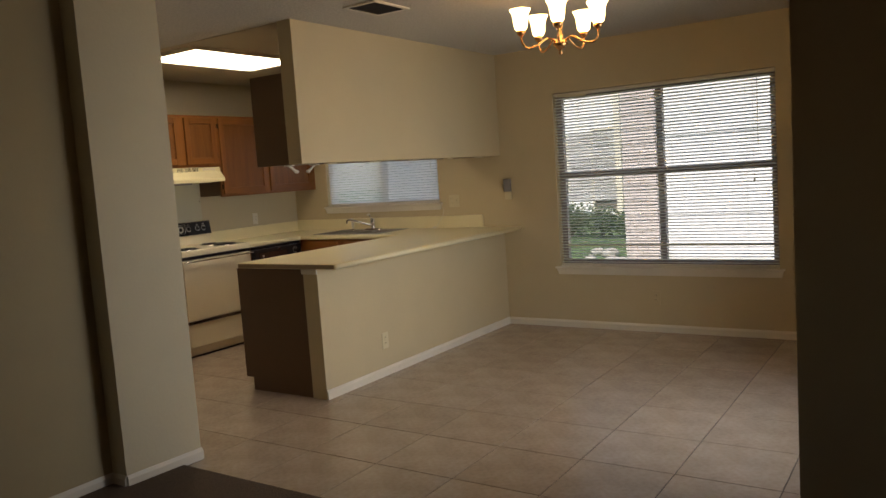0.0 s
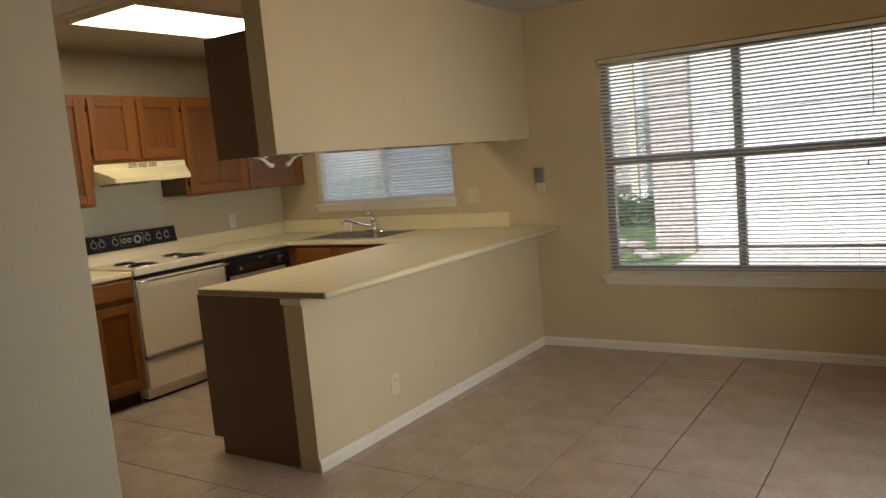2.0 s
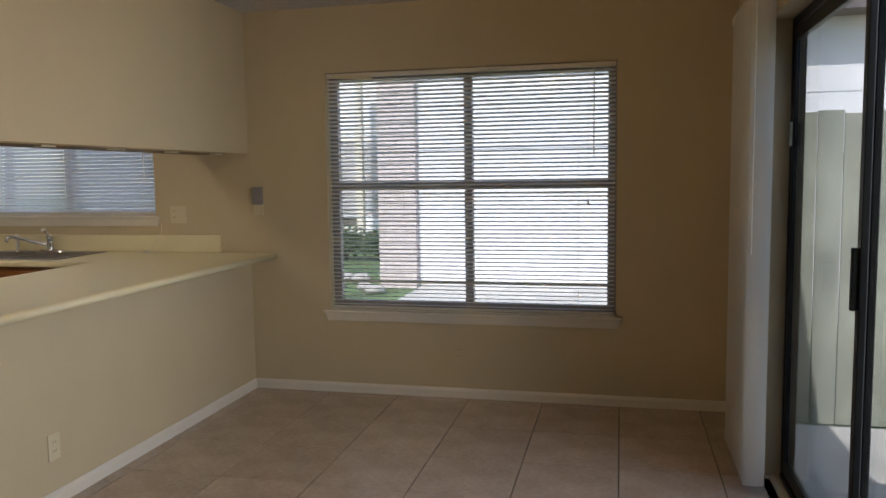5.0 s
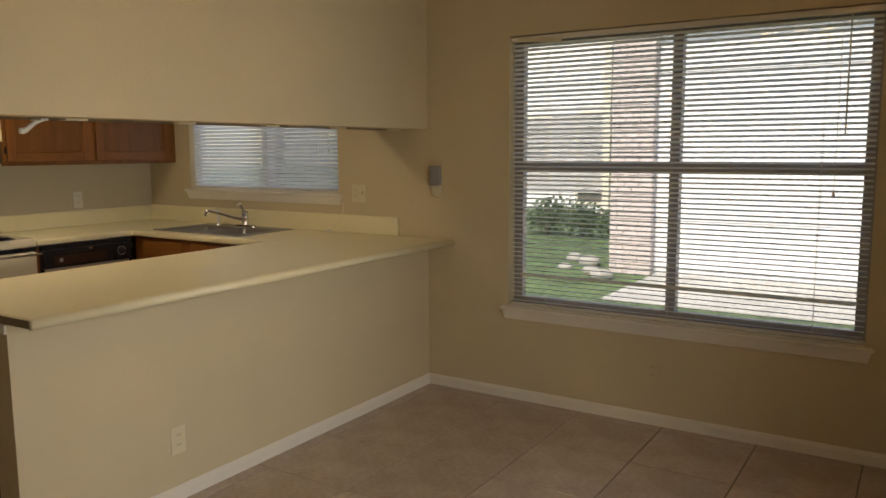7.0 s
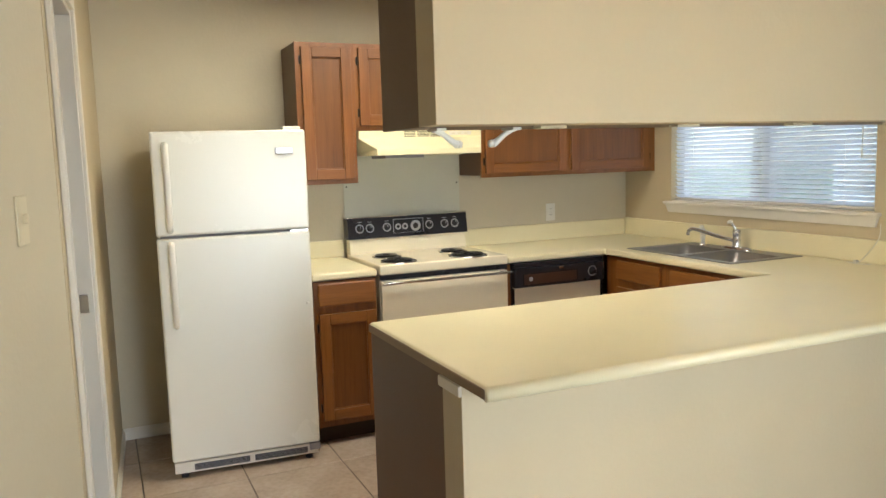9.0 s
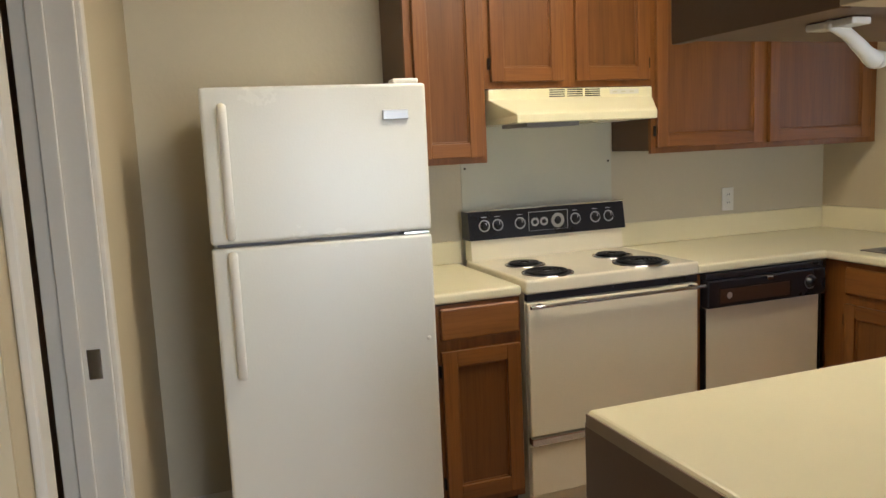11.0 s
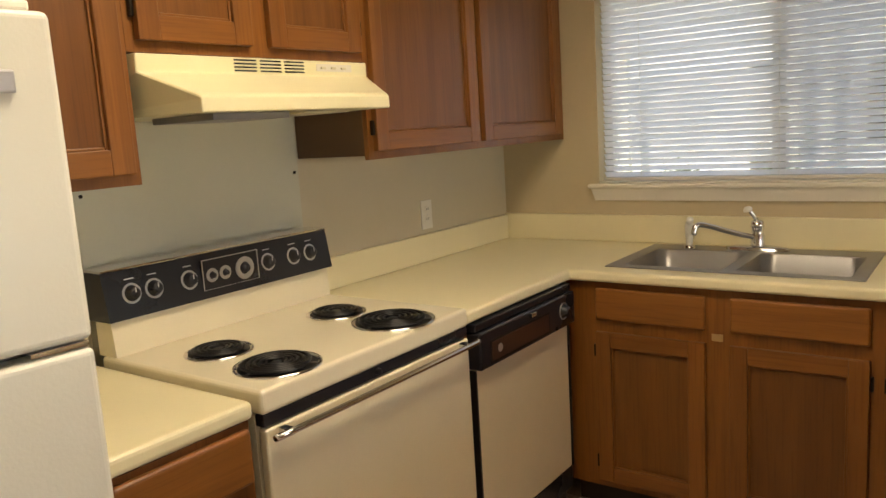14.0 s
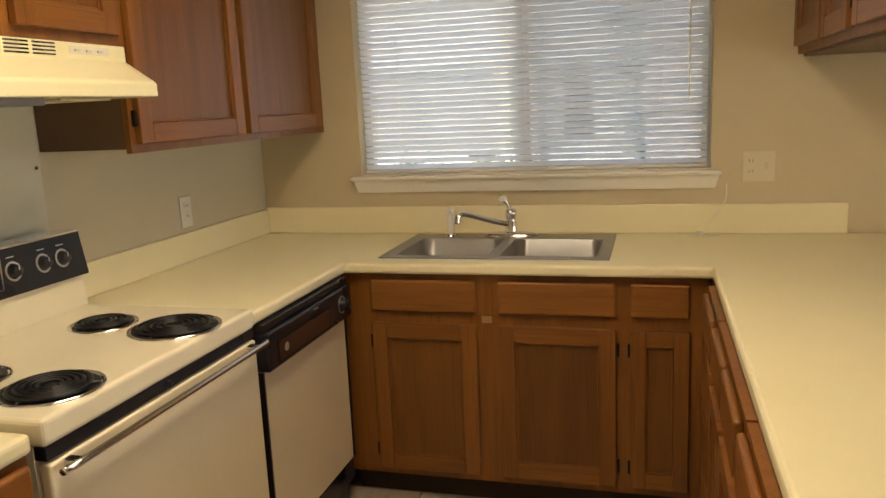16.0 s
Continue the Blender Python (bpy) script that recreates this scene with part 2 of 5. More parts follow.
def box(x0, x1, y0, y1, z0, z1, bevel=0.0, bm=None, seg=2):
    fresh = bmesh.new()
    bmesh.ops.create_cube(fresh, size=1, matrix=Matrix.Translation(((x0 + x1) / 2, (y0 + y1) / 2, (z0 + z1) / 2)) @ Matrix.Diagonal((abs(x1 - x0), abs(y1 - y0), abs(z1 - z0), 1)))
    if bevel:
        bmesh.ops.bevel(fresh, geom=fresh.edges[:], offset=min(bevel, 0.45 * min(abs(x1 - x0), abs(y1 - y0), abs(z1 - z0))), segments=seg, profile=0.5, affect="EDGES")
    if bm is None:
        return fresh
    return merge(bm, fresh)


def merge(bm, other):
    tmp = bpy.data.meshes.new("tmp")
    other.to_mesh(tmp)
    other.free()
    bm.from_mesh(tmp)
    bpy.data.meshes.remove(tmp)
    return bm


def cyl(p0, p1, r0, r1=None, n=20, bm=None, cap=True):
    p0, p1 = Vector(p0), Vector(p1)
    fresh = bmesh.new()
    m = Matrix.Translation((p0 + p1) / 2) @ (p1 - p0).to_track_quat("Z", "Y").to_matrix().to_4x4()
    bmesh.ops.create_cone(fresh, cap_ends=cap, segments=n, radius1=r0, radius2=r0 if r1 is None else r1, depth=(p1 - p0).length, matrix=m)
    return fresh if bm is None else merge(bm, fresh)


def lathe(profile, centre, n=24, bm=None, axis=None):
    """Turns a profile of (radius, height) about an axis through the centre."""
    fresh = bmesh.new()
    rings = []
    for r, h in profile:
        rings.append([fresh.verts.new((max(r, 1e-4) * math.cos(2 * math.pi * k / n), max(r, 1e-4) * math.sin(2 * math.pi * k / n), h)) for k in range(n)])
    for a, b in zip(rings, rings[1:]):
        for k in range(n):
            fresh.faces.new((a[k], a[(k + 1) % n], b[(k + 1) % n], b[k]))
    m = Matrix.Translation(centre)
    if axis is not None:
        m = m @ Vector(axis).to_track_quat("Z", "Y").to_matrix().to_4x4()
    fresh.transform(m)
    return fresh if bm is None else merge(bm, fresh)


def tube(points, r, n=10, bm=None):
    """A round bar along a smooth line of points."""
    pts = [Vector(p) for p in points]
    fresh = bmesh.new()
    rings = []
    side = None
    for i, p in enumerate(pts):
        d = (pts[min(i + 1, len(pts) - 1)] - pts[max(i - 1, 0)]).normalized()
        if side is None:
            side = d.orthogonal().normalized()
        side = (side - d * side.dot(d)).normalized()
        up = d.cross(side)
        rr = r[i] if isinstance(r, (list, tuple)) else r
        rings.append([fresh.verts.new(p + rr * (side * math.cos(2 * math.pi * k / n) + up * math.sin(2 * math.pi * k / n))) for k in range(n)])
    for a, b in zip(rings, rings[1:]):
        for k in range(n):
            fresh.faces.new((a[k], a[(k + 1) % n], b[(k + 1) % n], b[k]))
    fresh.faces.new(rings[0])
    fresh.faces.new(rings[-1][::-1])
    return fresh if bm is None else merge(bm, fresh)


def curve_pts(ctrl, n=8):
    """Points on a smooth line through the given ones."""
    c = [Vector(p) for p in ctrl]
    c = [2 * c[0] - c[1]] + c + [2 * c[-1] - c[-2]]
    out = []
    for i in range(1, len(c) - 2):
        for k in range(n):
            t = k / n
            out.append(0.5 * (2 * c[i] + (c[i + 1] - c[i - 1]) * t + (2 * c[i - 1] - 5 * c[i] + 4 * c[i + 1] - c[i + 2]) * t * t + (3 * c[i] - c[i - 1] - 3 * c[i + 1] + c[i + 2]) * t ** 3))
    return out + [c[-2]]


def grid_slab(us, vs, w0, w1, holes, axes="xyz", skip=()):
    """A slab over the cells of a grid, solid between w0 and w1, with holes. axes: which world axis u, v and w are."""
    bm = bmesh.new()
    order = ["xyz".index(a) for a in axes]
    verts = {}

    def at(i, j, k):
        if (i, j, k) not in verts:
            p = [0.0, 0.0, 0.0]
            p[order[0]], p[order[1]], p[order[2]] = us[i], vs[j], (w0, w1)[k]
            verts[(i, j, k)] = bm.verts.new(p)
        return verts[(i, j, k)]

    def solid(i, j):
        if not (0 <= i < len(us) - 1 and 0 <= j < len(vs) - 1):
            return False
        cu, cv = (us[i] + us[i + 1]) / 2, (vs[j] + vs[j + 1]) / 2
        return not any(a < cu < b and c < cv < d for a, b, c, d in holes)

    for i in range(len(us) - 1):
        for j in range(len(vs) - 1):
            if not solid(i, j):
                continue
            for k in (0, 1):
                bm.faces.new([at(i, j, k), at(i + 1, j, k), at(i + 1, j + 1, k), at(i, j + 1, k)])
            for (di, dj), (a, b) in {(-1, 0): ((0, 0), (0, 1)), (1, 0): ((1, 0), (1, 1)), (0, -1): ((0, 0), (1, 0)), (0, 1): ((0, 1), (1, 1))}.items():
                if not solid(i + di, j + dj):
                    bm.faces.new([at(i + a[0], j + a[1], 0), at(i + b[0], j + b[1], 0), at(i + b[0], j + b[1], 1), at(i + a[0], j + a[1], 1)])
    return bm


def soften(ob, width, angle=50, seg=3):
    b = ob.modifiers.new("bevel", "BEVEL")
    b.width, b.segments, b.limit_method, b.angle_limit = width, seg, "ANGLE", radians(angle)
    return ob


def structure(name, bm, material, label=""):
    return part(name, bm, material, None, label, "structure")


# ---- shell of the house ----
CEIL = 2.45
XW, XE = -2.59, 3.0
YS = -3.345
SKEW = Matrix.Translation((XW, YS, 0)) @ Matrix.Rotation(math.atan(-0.06), 4, "Z") @ Matrix.Translation((-XW, -YS, 0))


def skewed(bm):
    """Turns a piece of the kitchen's south wall, which stands slightly out of square."""
    bm.transform(SKEW)
    return bm


DW = (0.545, 2.345, 0.542, 2.045)
KW = (-2.122, -0.695, 1.15, 1.965)
wall_n = structure("wall_north", grid_slab([XW - 0.15, KW[0], KW[1], DW[0], DW[1], XE + 0.15], [-0.1, DW[2], KW[2], KW[3], DW[3], CEIL + 0.1], 0.0, 0.15, [DW, KW], "xzy"), "wall", "painted beige wall with a wide window and a kitchen window")
structure("wall_west", box(XW - 0.15, XW, -3.60, 0, -0.1, CEIL + 0.1), "wall_k", "painted beige kitchen wall behind the range")
DO = (-0.95, -2.98, 2.05)
XS = 3.11
structure("wall_east_end", box(XS, XS + 0.15, -4.08, DO[1] - 0.001, -0.1, CEIL + 0.1), "wall", "painted beige wall end beside the sliding door")
structure("wall_east", grid_slab([DO[1] - 0.0005, DO[1], DO[0], 0.0], [-0.1, 0.0, DO[2], CEIL + 0.1], XE, XE + 0.15, [(DO[1], DO[0], 0.0, DO[2])], "yzx"), "wall", "painted beige wall with a sliding glass door")
DS = (-1.36, -0.63, 2.04)
structure("wall_south_kitchen", skewed(grid_slab([XW, DS[0], DS[1], -0.50], [-0.1, 0.0, DS[2], CEIL + 0.1], YS - 0.12, YS, [(DS[0], DS[1], 0.0, DS[2])], "xzy")), "wall", "painted beige wall with an open doorway")
pb = bmesh.new()
pv = [pb.verts.new((x, y, z)) for z in (-0.1, CEIL + 0.1) for x, y in ((-0.30, -4.04), (0.045, -4.04), (0.07, -3.61), (-0.50, -3.4715), (-0.51, -3.59), (-0.30, -3.60))]
for f in [(0, 1, 2, 3, 4, 5), (6, 7, 8, 9, 10, 11)] + [(k, (k + 1) % 6, (k + 1) % 6 + 6, k + 6) for k in range(6)]:
    pb.faces.new([pv[k] for k in f])
structure("wall_pillar", pb, "wall_k", "painted wall end beside the carpet")
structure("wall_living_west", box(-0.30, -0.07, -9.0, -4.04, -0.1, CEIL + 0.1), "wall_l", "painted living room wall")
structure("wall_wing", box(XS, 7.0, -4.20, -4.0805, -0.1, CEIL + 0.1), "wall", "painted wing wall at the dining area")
# unseen wall; its small opening is made up, round the fill lamp
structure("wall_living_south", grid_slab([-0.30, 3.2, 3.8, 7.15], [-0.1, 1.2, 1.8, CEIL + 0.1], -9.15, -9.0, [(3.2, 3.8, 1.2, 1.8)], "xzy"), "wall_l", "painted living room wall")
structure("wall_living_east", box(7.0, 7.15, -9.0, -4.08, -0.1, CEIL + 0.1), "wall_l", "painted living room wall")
pant = bmesh.new()
box(XW - 0.15, XW, -5.2, -3.602, -0.1, CEIL, bm=pant)
box(XW, -0.30, -5.3, -5.2, -0.1, CEIL, bm=pant)
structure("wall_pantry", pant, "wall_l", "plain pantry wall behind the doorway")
structure("half_wall", box(-0.125, 0, -2.53, 0, 0, 0.866, 0.002), "wall", "painted half wall under the counter")
structure("wall_overhead", box(-0.115, 0, -2.58, 0, 1.552, CEIL, 0.002), "wall", "painted hanging wall over the counter")
structure("ceiling", grid_slab([-0.30, 3.15, 7.15], [-9.15, -4.08, 0.0], CEIL, CEIL + 0.1, [(3.15, 7.2, -4.08, 0.1)], "xyz"), "popcorn", "textured popcorn ceiling")
ck = bmesh.new()
box(XW - 0.15, -0.30, -2.56, 0, CEIL, CEIL + 0.1, bm=ck)
structure("ceiling_kitchen", box(XW - 0.15, -0.115, -2.56, 0, CEIL - 0.004, CEIL - 0.0005), "ceil", "smooth painted kitchen ceiling")
box(XW - 0.15, -0.30, -5.3, -2.56, CEIL, CEIL + 0.1, bm=ck)
structure("ceiling_west", ck, "popcorn", "textured popcorn ceiling")
fl = bmesh.new()
box(XW - 0.15, XS + 0.02, -5.3, 0.02, -0.15, -0.006, bm=fl)
structure("floor", fl, "grout", "grout bed under the floor tiles")
CB = -3.73
structure("floor_living", box(-0.068, 7.15, -9.0, CB, -0.005, 0.012, 0.004), "carpet", "short brown living room carpet")


def baseboard(a, b, inward, h=0.062, t=0.013):
    """A baseboard from a to b on the floor, growing from the wall towards inward."""
    (x0, y0), (x1, y1) = a, b
    ix, iy = inward
    bm = bmesh.new()
    prof = [(0, 0), (t, 0), (t, h * 0.72), (t * 0.55, h * 0.9), (t * 0.3, h), (0, h)]
    ends = []
    for x, y in ((x0, y0), (x1, y1)):
        ends.append([bm.verts.new((x + ix * (u + 0.0005), y + iy * (u + 0.0005), v)) for u, v in prof])
    for k in range(len(prof)):
        q = (k + 1) % len(prof)
        bm.faces.new((ends[0][k], ends[0][q], ends[1][q], ends[1][k]))
    bm.faces.new(ends[0])
    bm.faces.new(ends[1][::-1])
    return structure("baseboard", bm, "trim", "white painted baseboard")


baseboard((0, -2.53), (0, -0.014), (1, 0))
baseboard((0.0, 0), (XE, 0), (0, -1))
baseboard((XE, -0.014), (XE, DO[0] + 0.01), (-1, 0))
baseboard((XS, DO[1] - 0.06), (XS, -4.20), (-1, 0))
baseboard((0.045, -4.04), (0.07, -3.61), (0.998, -0.058))
baseboard((0.07, -3.61), (-0.50, -3.4715), (0.236, 0.972))
baseboard((0.045, -4.04), (-0.07, -4.04), (0, -1))
baseboard((-0.07, -4.04), (-0.07, -9.0), (1, 0))
baseboard((XW, YS), (XW, -2.46), (1, 0))
baseboard((XW, YS), (DS[0] - 0.065, YS - 0.06 * (DS[0] - 0.065 - XW)), (0.06, 0.998))
baseboard((DS[1] + 0.065, YS - 0.06 * (DS[1] + 0.065 - XW)), (-0.50, -3.4715), (0.06, 0.998))
baseboard((XS, -4.20), (7.0, -4.20), (0, -1))

# ---- windows ----
def window(name, X, vert, rails, sash, label, extra=(), t=0.035):
    x0, x1, z0, z1 = X
    w = thing(name, (x0, 0.1, z0), label, "window", kind="structure")
    fr = bmesh.new()
    for a in ((x0, x1, z0, z0 + t), (x0, x1, z1 - t, z1), (x0, x0 + t, z0 + t, z1 - t), (x1 - t, x1, z0 + t, z1 - t)):
        box(a[0], a[1], 0.075, 0.125, a[2], a[3], 0.003, fr)
    part("window_frame", fr, sash, w)
    for a, b in vert:
        part("mullion", box(a, b, 0.07, 0.13, z0 + t, z1 - t, 0.003), sash, w)
    xs = [x0 + t] + [v for ab in vert for v in ab] + [x1 - t]
    zs = [z0 + t] + [v for ab in rails for v in ab] + [z1 - t]
    for i in range(0, len(xs), 2):
        for a, b in rails:
            part("meeting_rail", box(xs[i], xs[i + 1], 0.072, 0.112, a, b, 0.003), sash, w)
        for j in range(0, len(zs), 2):
            g = part("pane", box(xs[i] + 0.001, xs[i + 1] - 0.001, 0.096, 0.1, zs[j] + 0.001, zs[j + 1] - 0.001), "glass", w)
            g.visible_shadow = False
    for a, b in extra:
        part("sash_rail", box(x0 + t, x1 - t, 0.058, 0.07, a, b, 0.002), "ivory", w)
    st = box(x0 - 0.04, x1 + 0.04, -0.035, 0.0, z0 - 0.018, z0, 0.005)
    part("window_sill", st, "trim", w)
    part("sill_board", box(x0 + 0.001, x1 - 0.001, 0.0, 0.075, z0 + 0.0005, z0 + 0.006), "trim", w)
    ap = bmesh.new()
    v = [ap.verts.new(p) for p in ((x0 - 0.03, -0.001, z0 - 0.0185), (x1 + 0.03, -0.001, z0 - 0.0185), (x1 + 0.015, -0.001, z0 - 0.07), (x0 - 0.015, -0.001, z0 - 0.07),
                                   (x0 - 0.03, -0.022, z0 - 0.0185), (x1 + 0.03, -0.022, z0 - 0.0185), (x1 + 0.015, -0.012, z0 - 0.07), (x0 - 0.015, -0.012, z0 - 0.07))]
    for f in ((0, 1, 2, 3), (4, 5, 6, 7), (0, 1, 5, 4), (3, 2, 6, 7), (0, 3, 7, 4), (1, 2, 6, 5)):
        ap.faces.new([v[k] for k in f])
    part("apron", ap, "trim", w)
    return w


window("window_1", DW, [(1.422, 1.472)], [(1.305, 1.355)], "sash", "wide dining window with a dark frame in four panes", [(0.712, 0.732)], 0.052)
w2_ = window("window_2", KW, [(-1.445, -1.395)], [], "wsash", "sliding kitchen window with a pale frame")
sc_ = part("insect_screen", box(-1.394, KW[1] - 0.036, 0.128, 0.129, KW[2] + 0.036, KW[3] - 0.036), "screen", w2_, "grey insect screen")
sc_.visible_shadow = False


def blind(name, x0, x1, z0, z1, tilt, label, y=0.03, slat="slat", cords=(0.12, 0.5, 0.88), wand=0.1, bottom=0.012):
    b = thing(name, ((x0 + x1) / 2, y, z1), label, "window blind", "window blinds")
    part("headrail", box(x0, x1, y - 0.014, y + 0.014, z1 - 0.026, z1, 0.002), "trim", b)
    part("bottom_rail", box(x0, x1, y - 0.011, y + 0.011, z0, z0 + bottom, 0.003), "trim", b)
    n = int((z1 - 0.03 - z0 - bottom) / 0.0253)
    mesh = None
    rnd = random.Random(5)
    for k in range(n):
        z = z0 + bottom + 0.014 + k * 0.0253
        if mesh is None:
            bm = bmesh.new()
            rows = []
            for j in range(5):
                u = -0.014 + 0.007 * j
                h = 0.0018 * (1 - (u / 0.014) ** 2)
                rows.append([bm.verts.new((x, u, h)) for x in (x0 - (x0 + x1) / 2 + 0.003, x1 - (x0 + x1) / 2 - 0.003)])
            for a, c in zip(rows, rows[1:]):
                bm.faces.new((a[0], a[1], c[1], c[0]))
            mesh = bpy.data.meshes.new("slat")
            bm.to_mesh(mesh)
            bm.free()
            mesh.materials.append(M[slat])
            for f in mesh.polygons:
                f.use_smooth = True
        s = new("slat", mesh)
        s.parent = b
        s.matrix_basis = pose(0, 0, z - z1, tilt + rnd.uniform(-0.15, 0.15), rnd.uniform(-0.01, 0.01), 0)
    for c in cords:
        x = x0 + (x1 - x0) * c
        lad = bmesh.new()
        for dy in (-0.012, 0.012):
            cyl((x, y + dy, z0 + bottom), (x, y + dy, z1 - 0.026), 0.0009, n=5, bm=lad)
        part("ladder_cord", lad, "cord", b)
    part("tilt_wand", cyl((x0 + (x1 - x0) * wand, y - 0.02, z1 - 0.03), (x0 + (x1 - x0) * wand, y - 0.022, z1 - 0.55), 0.0035, n=8), "plastic", b)
    return b


blind("mini_blind", 0.550, 2.338, 0.551, 2.04, -22, "white aluminium mini blind, open slats, in the dining window", wand=0.93)
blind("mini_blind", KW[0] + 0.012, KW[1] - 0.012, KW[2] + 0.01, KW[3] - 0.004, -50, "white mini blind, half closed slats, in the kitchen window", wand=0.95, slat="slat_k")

pl = bpy.data.objects["mini_blind"]
part("pull_cord", tube([(2.18, 0.008, 2.0), (2.182, 0.004, 1.6), (2.181, 0.006, 1.24)], 0.0016, 6), "cord", pl)
part("tassel", lathe([(0.0, 0.0), (0.008, 0.002), (0.006, 0.02), (0.002, 0.032), (0.0, 0.032)], (2.181, 0.006, 1.208), 12), "plastic", pl, smooth=True)
fb = thing("blind_valance", (0.75, 0.01, 2.03), "loose brown valance piece sagging at the blind's top corner", "blind valance")
bm = box(-0.13, 0.13, -0.002, 0.002, -0.011, 0.011, 0.001)
bm.transform(pose(0.72, 0.010, 2.014, 0, 4, 0))
part("strip", bm, "ivory", fb)

# ---- sliding door ----
sd = thing("door_1", (XE + 0.1, -2.0, 0.0), "sliding glass door in a black aluminium frame", "sliding door", kind="structure")
y0, y1, zt = DO[1], DO[0], DO[2]
fr = bmesh.new()
box(XE + 0.092, XE + 0.148, y0, y0 + 0.03, 0.0, zt, 0.003, fr)
box(XE + 0.092, XE + 0.148, y1 - 0.03, y1, 0.0, zt, 0.003, fr)
box(XE + 0.092, XE + 0.148, y0 + 0.03, y1 - 0.03, zt - 0.04, zt, 0.003, fr)
box(XE + 0.085, XE + 0.149, y0 + 0.03, y1 - 0.03, -0.004, 0.025, 0.003, fr)
part("door_frame", fr, "blackm", sd)
for name, a, b, x in (("sliding_panel", y1 - 0.031, -2.03, XE + 0.106), ("fixed_panel", -1.99, y0 + 0.03, XE + 0.133)):
    pn = bmesh.new()
    lo, hi = min(a, b), max(a, b)
    box(x - 0.012, x + 0.012, lo, lo + 0.04, 0.03, zt - 0.045, 0.003, pn)
    box(x - 0.012, x + 0.012, hi - 0.035, hi, 0.03, zt - 0.045, 0.003, pn)
    box(x - 0.012, x + 0.012, lo + 0.04, hi - 0.035, 0.03, 0.09, 0.003, pn)
    box(x - 0.012, x + 0.012, lo + 0.04, hi - 0.035, zt - 0.1, zt - 0.045, 0.003, pn)
    pp = part(name, pn, "blackm", sd)
    g = part("pane", box(x - 0.003, x + 0.003, lo + 0.041, hi - 0.036, 0.091, zt - 0.101), "glass", pp)
    g.visible_shadow = False
part("door_handle", box(XE + 0.072, XE + 0.0935, -2.02, -2.0, 0.95, 1.15, 0.005), "blackm", sd)
part("latch", box(XE + 0.08, XE + 0.0935, y1 - 0.060, y1 - 0.045, 1.50, 1.60, 0.002), "chrome", sd)

vb = thing("vertical_blind", (2.95, -0.5, 2.15), "white vertical blind vanes stacked beside the sliding door", "window blind")
part("headrail", box(2.908, 2.953, -3.05, -0.45, 2.12, 2.16, 0.004), "trim", vb)
for k in range(4):
    yy = -0.6 - 0.75 * k
    part("bracket", box(2.9535, 2.999, yy - 0.012, yy + 0.012, 2.125, 2.15, 0.002), "trim", vb)
rv = random.Random(3)
for k in range(20):
    yy = -0.60 - 0.031 * k
    bm = bmesh.new()
    rows = []
    wob = rv.uniform(-0.004, 0.004)
    for j in range(7):
        u = -0.044 + 0.0147 * j
        bow = 0.007 * (1 - (u / 0.044) ** 2)
        lean = rv.uniform(-0.001, 0.001)
        rows.append([bm.verts.new((2.938 + u, yy - bow + wob + lean * z, z)) for z in (0.035, 0.7, 1.4, 2.119)])
    for a, c in zip(rows, rows[1:]):
        for q in range(3):
            bm.faces.new((a[q], a[q + 1], c[q + 1], c[q]))
    part("vane", bm, "vane", vb, smooth=True)
part("control_cord", tube([(2.90, -1.235, 2.119), (2.899, -1.24, 1.6), (2.90, -1.235, 1.05)], 0.0022, 6), "cord", vb)

# ---- pantry doorway ----
dr = thing("door_2", (-1.36, YS, 0), "open doorway with white painted casing and jamb", "doorway", kind="structure")
for nm, a, b in (("casing", DS[0] - 0.06, DS[0] - 0.003), ("casing", DS[1] + 0.003, DS[1] + 0.06)):
    part(nm, box(a, b, YS + 0.0005, YS + 0.016, 0, DS[2] + 0.003, 0.004), "trim", dr)
part("head_casing", box(DS[0] - 0.06, DS[1] + 0.06, YS + 0.0005, YS + 0.016, DS[2] + 0.0035, DS[2] + 0.062, 0.004), "trim", dr)
for nm, a, b in (("jamb", DS[0] + 0.0005, DS[0] + 0.018), ("jamb", DS[1] - 0.018, DS[1] - 0.0005)):
    part(nm, box(a, b, YS - 0.125, YS + 0.004, 0, DS[2] - 0.02, 0.002), "trim", dr)
part("head_jamb", box(DS[0] + 0.0005, DS[1] - 0.0005, YS - 0.125, YS + 0.004, DS[2] - 0.0195, DS[2] - 0.001, 0.002), "trim", dr)
part("door_stop", box(DS[0] + 0.0185, DS[0] + 0.03, YS - 0.09, YS - 0.055, 0, DS[2] - 0.02, 0.002), "trim", dr)
part("strike_plate", box(DS[0] + 0.0185, DS[0] + 0.021, YS - 0.045, YS - 0.015, 0.93, 1.0, 0.001), "chrome", dr)
dr.matrix_basis = SKEW @ PLACE[dr]


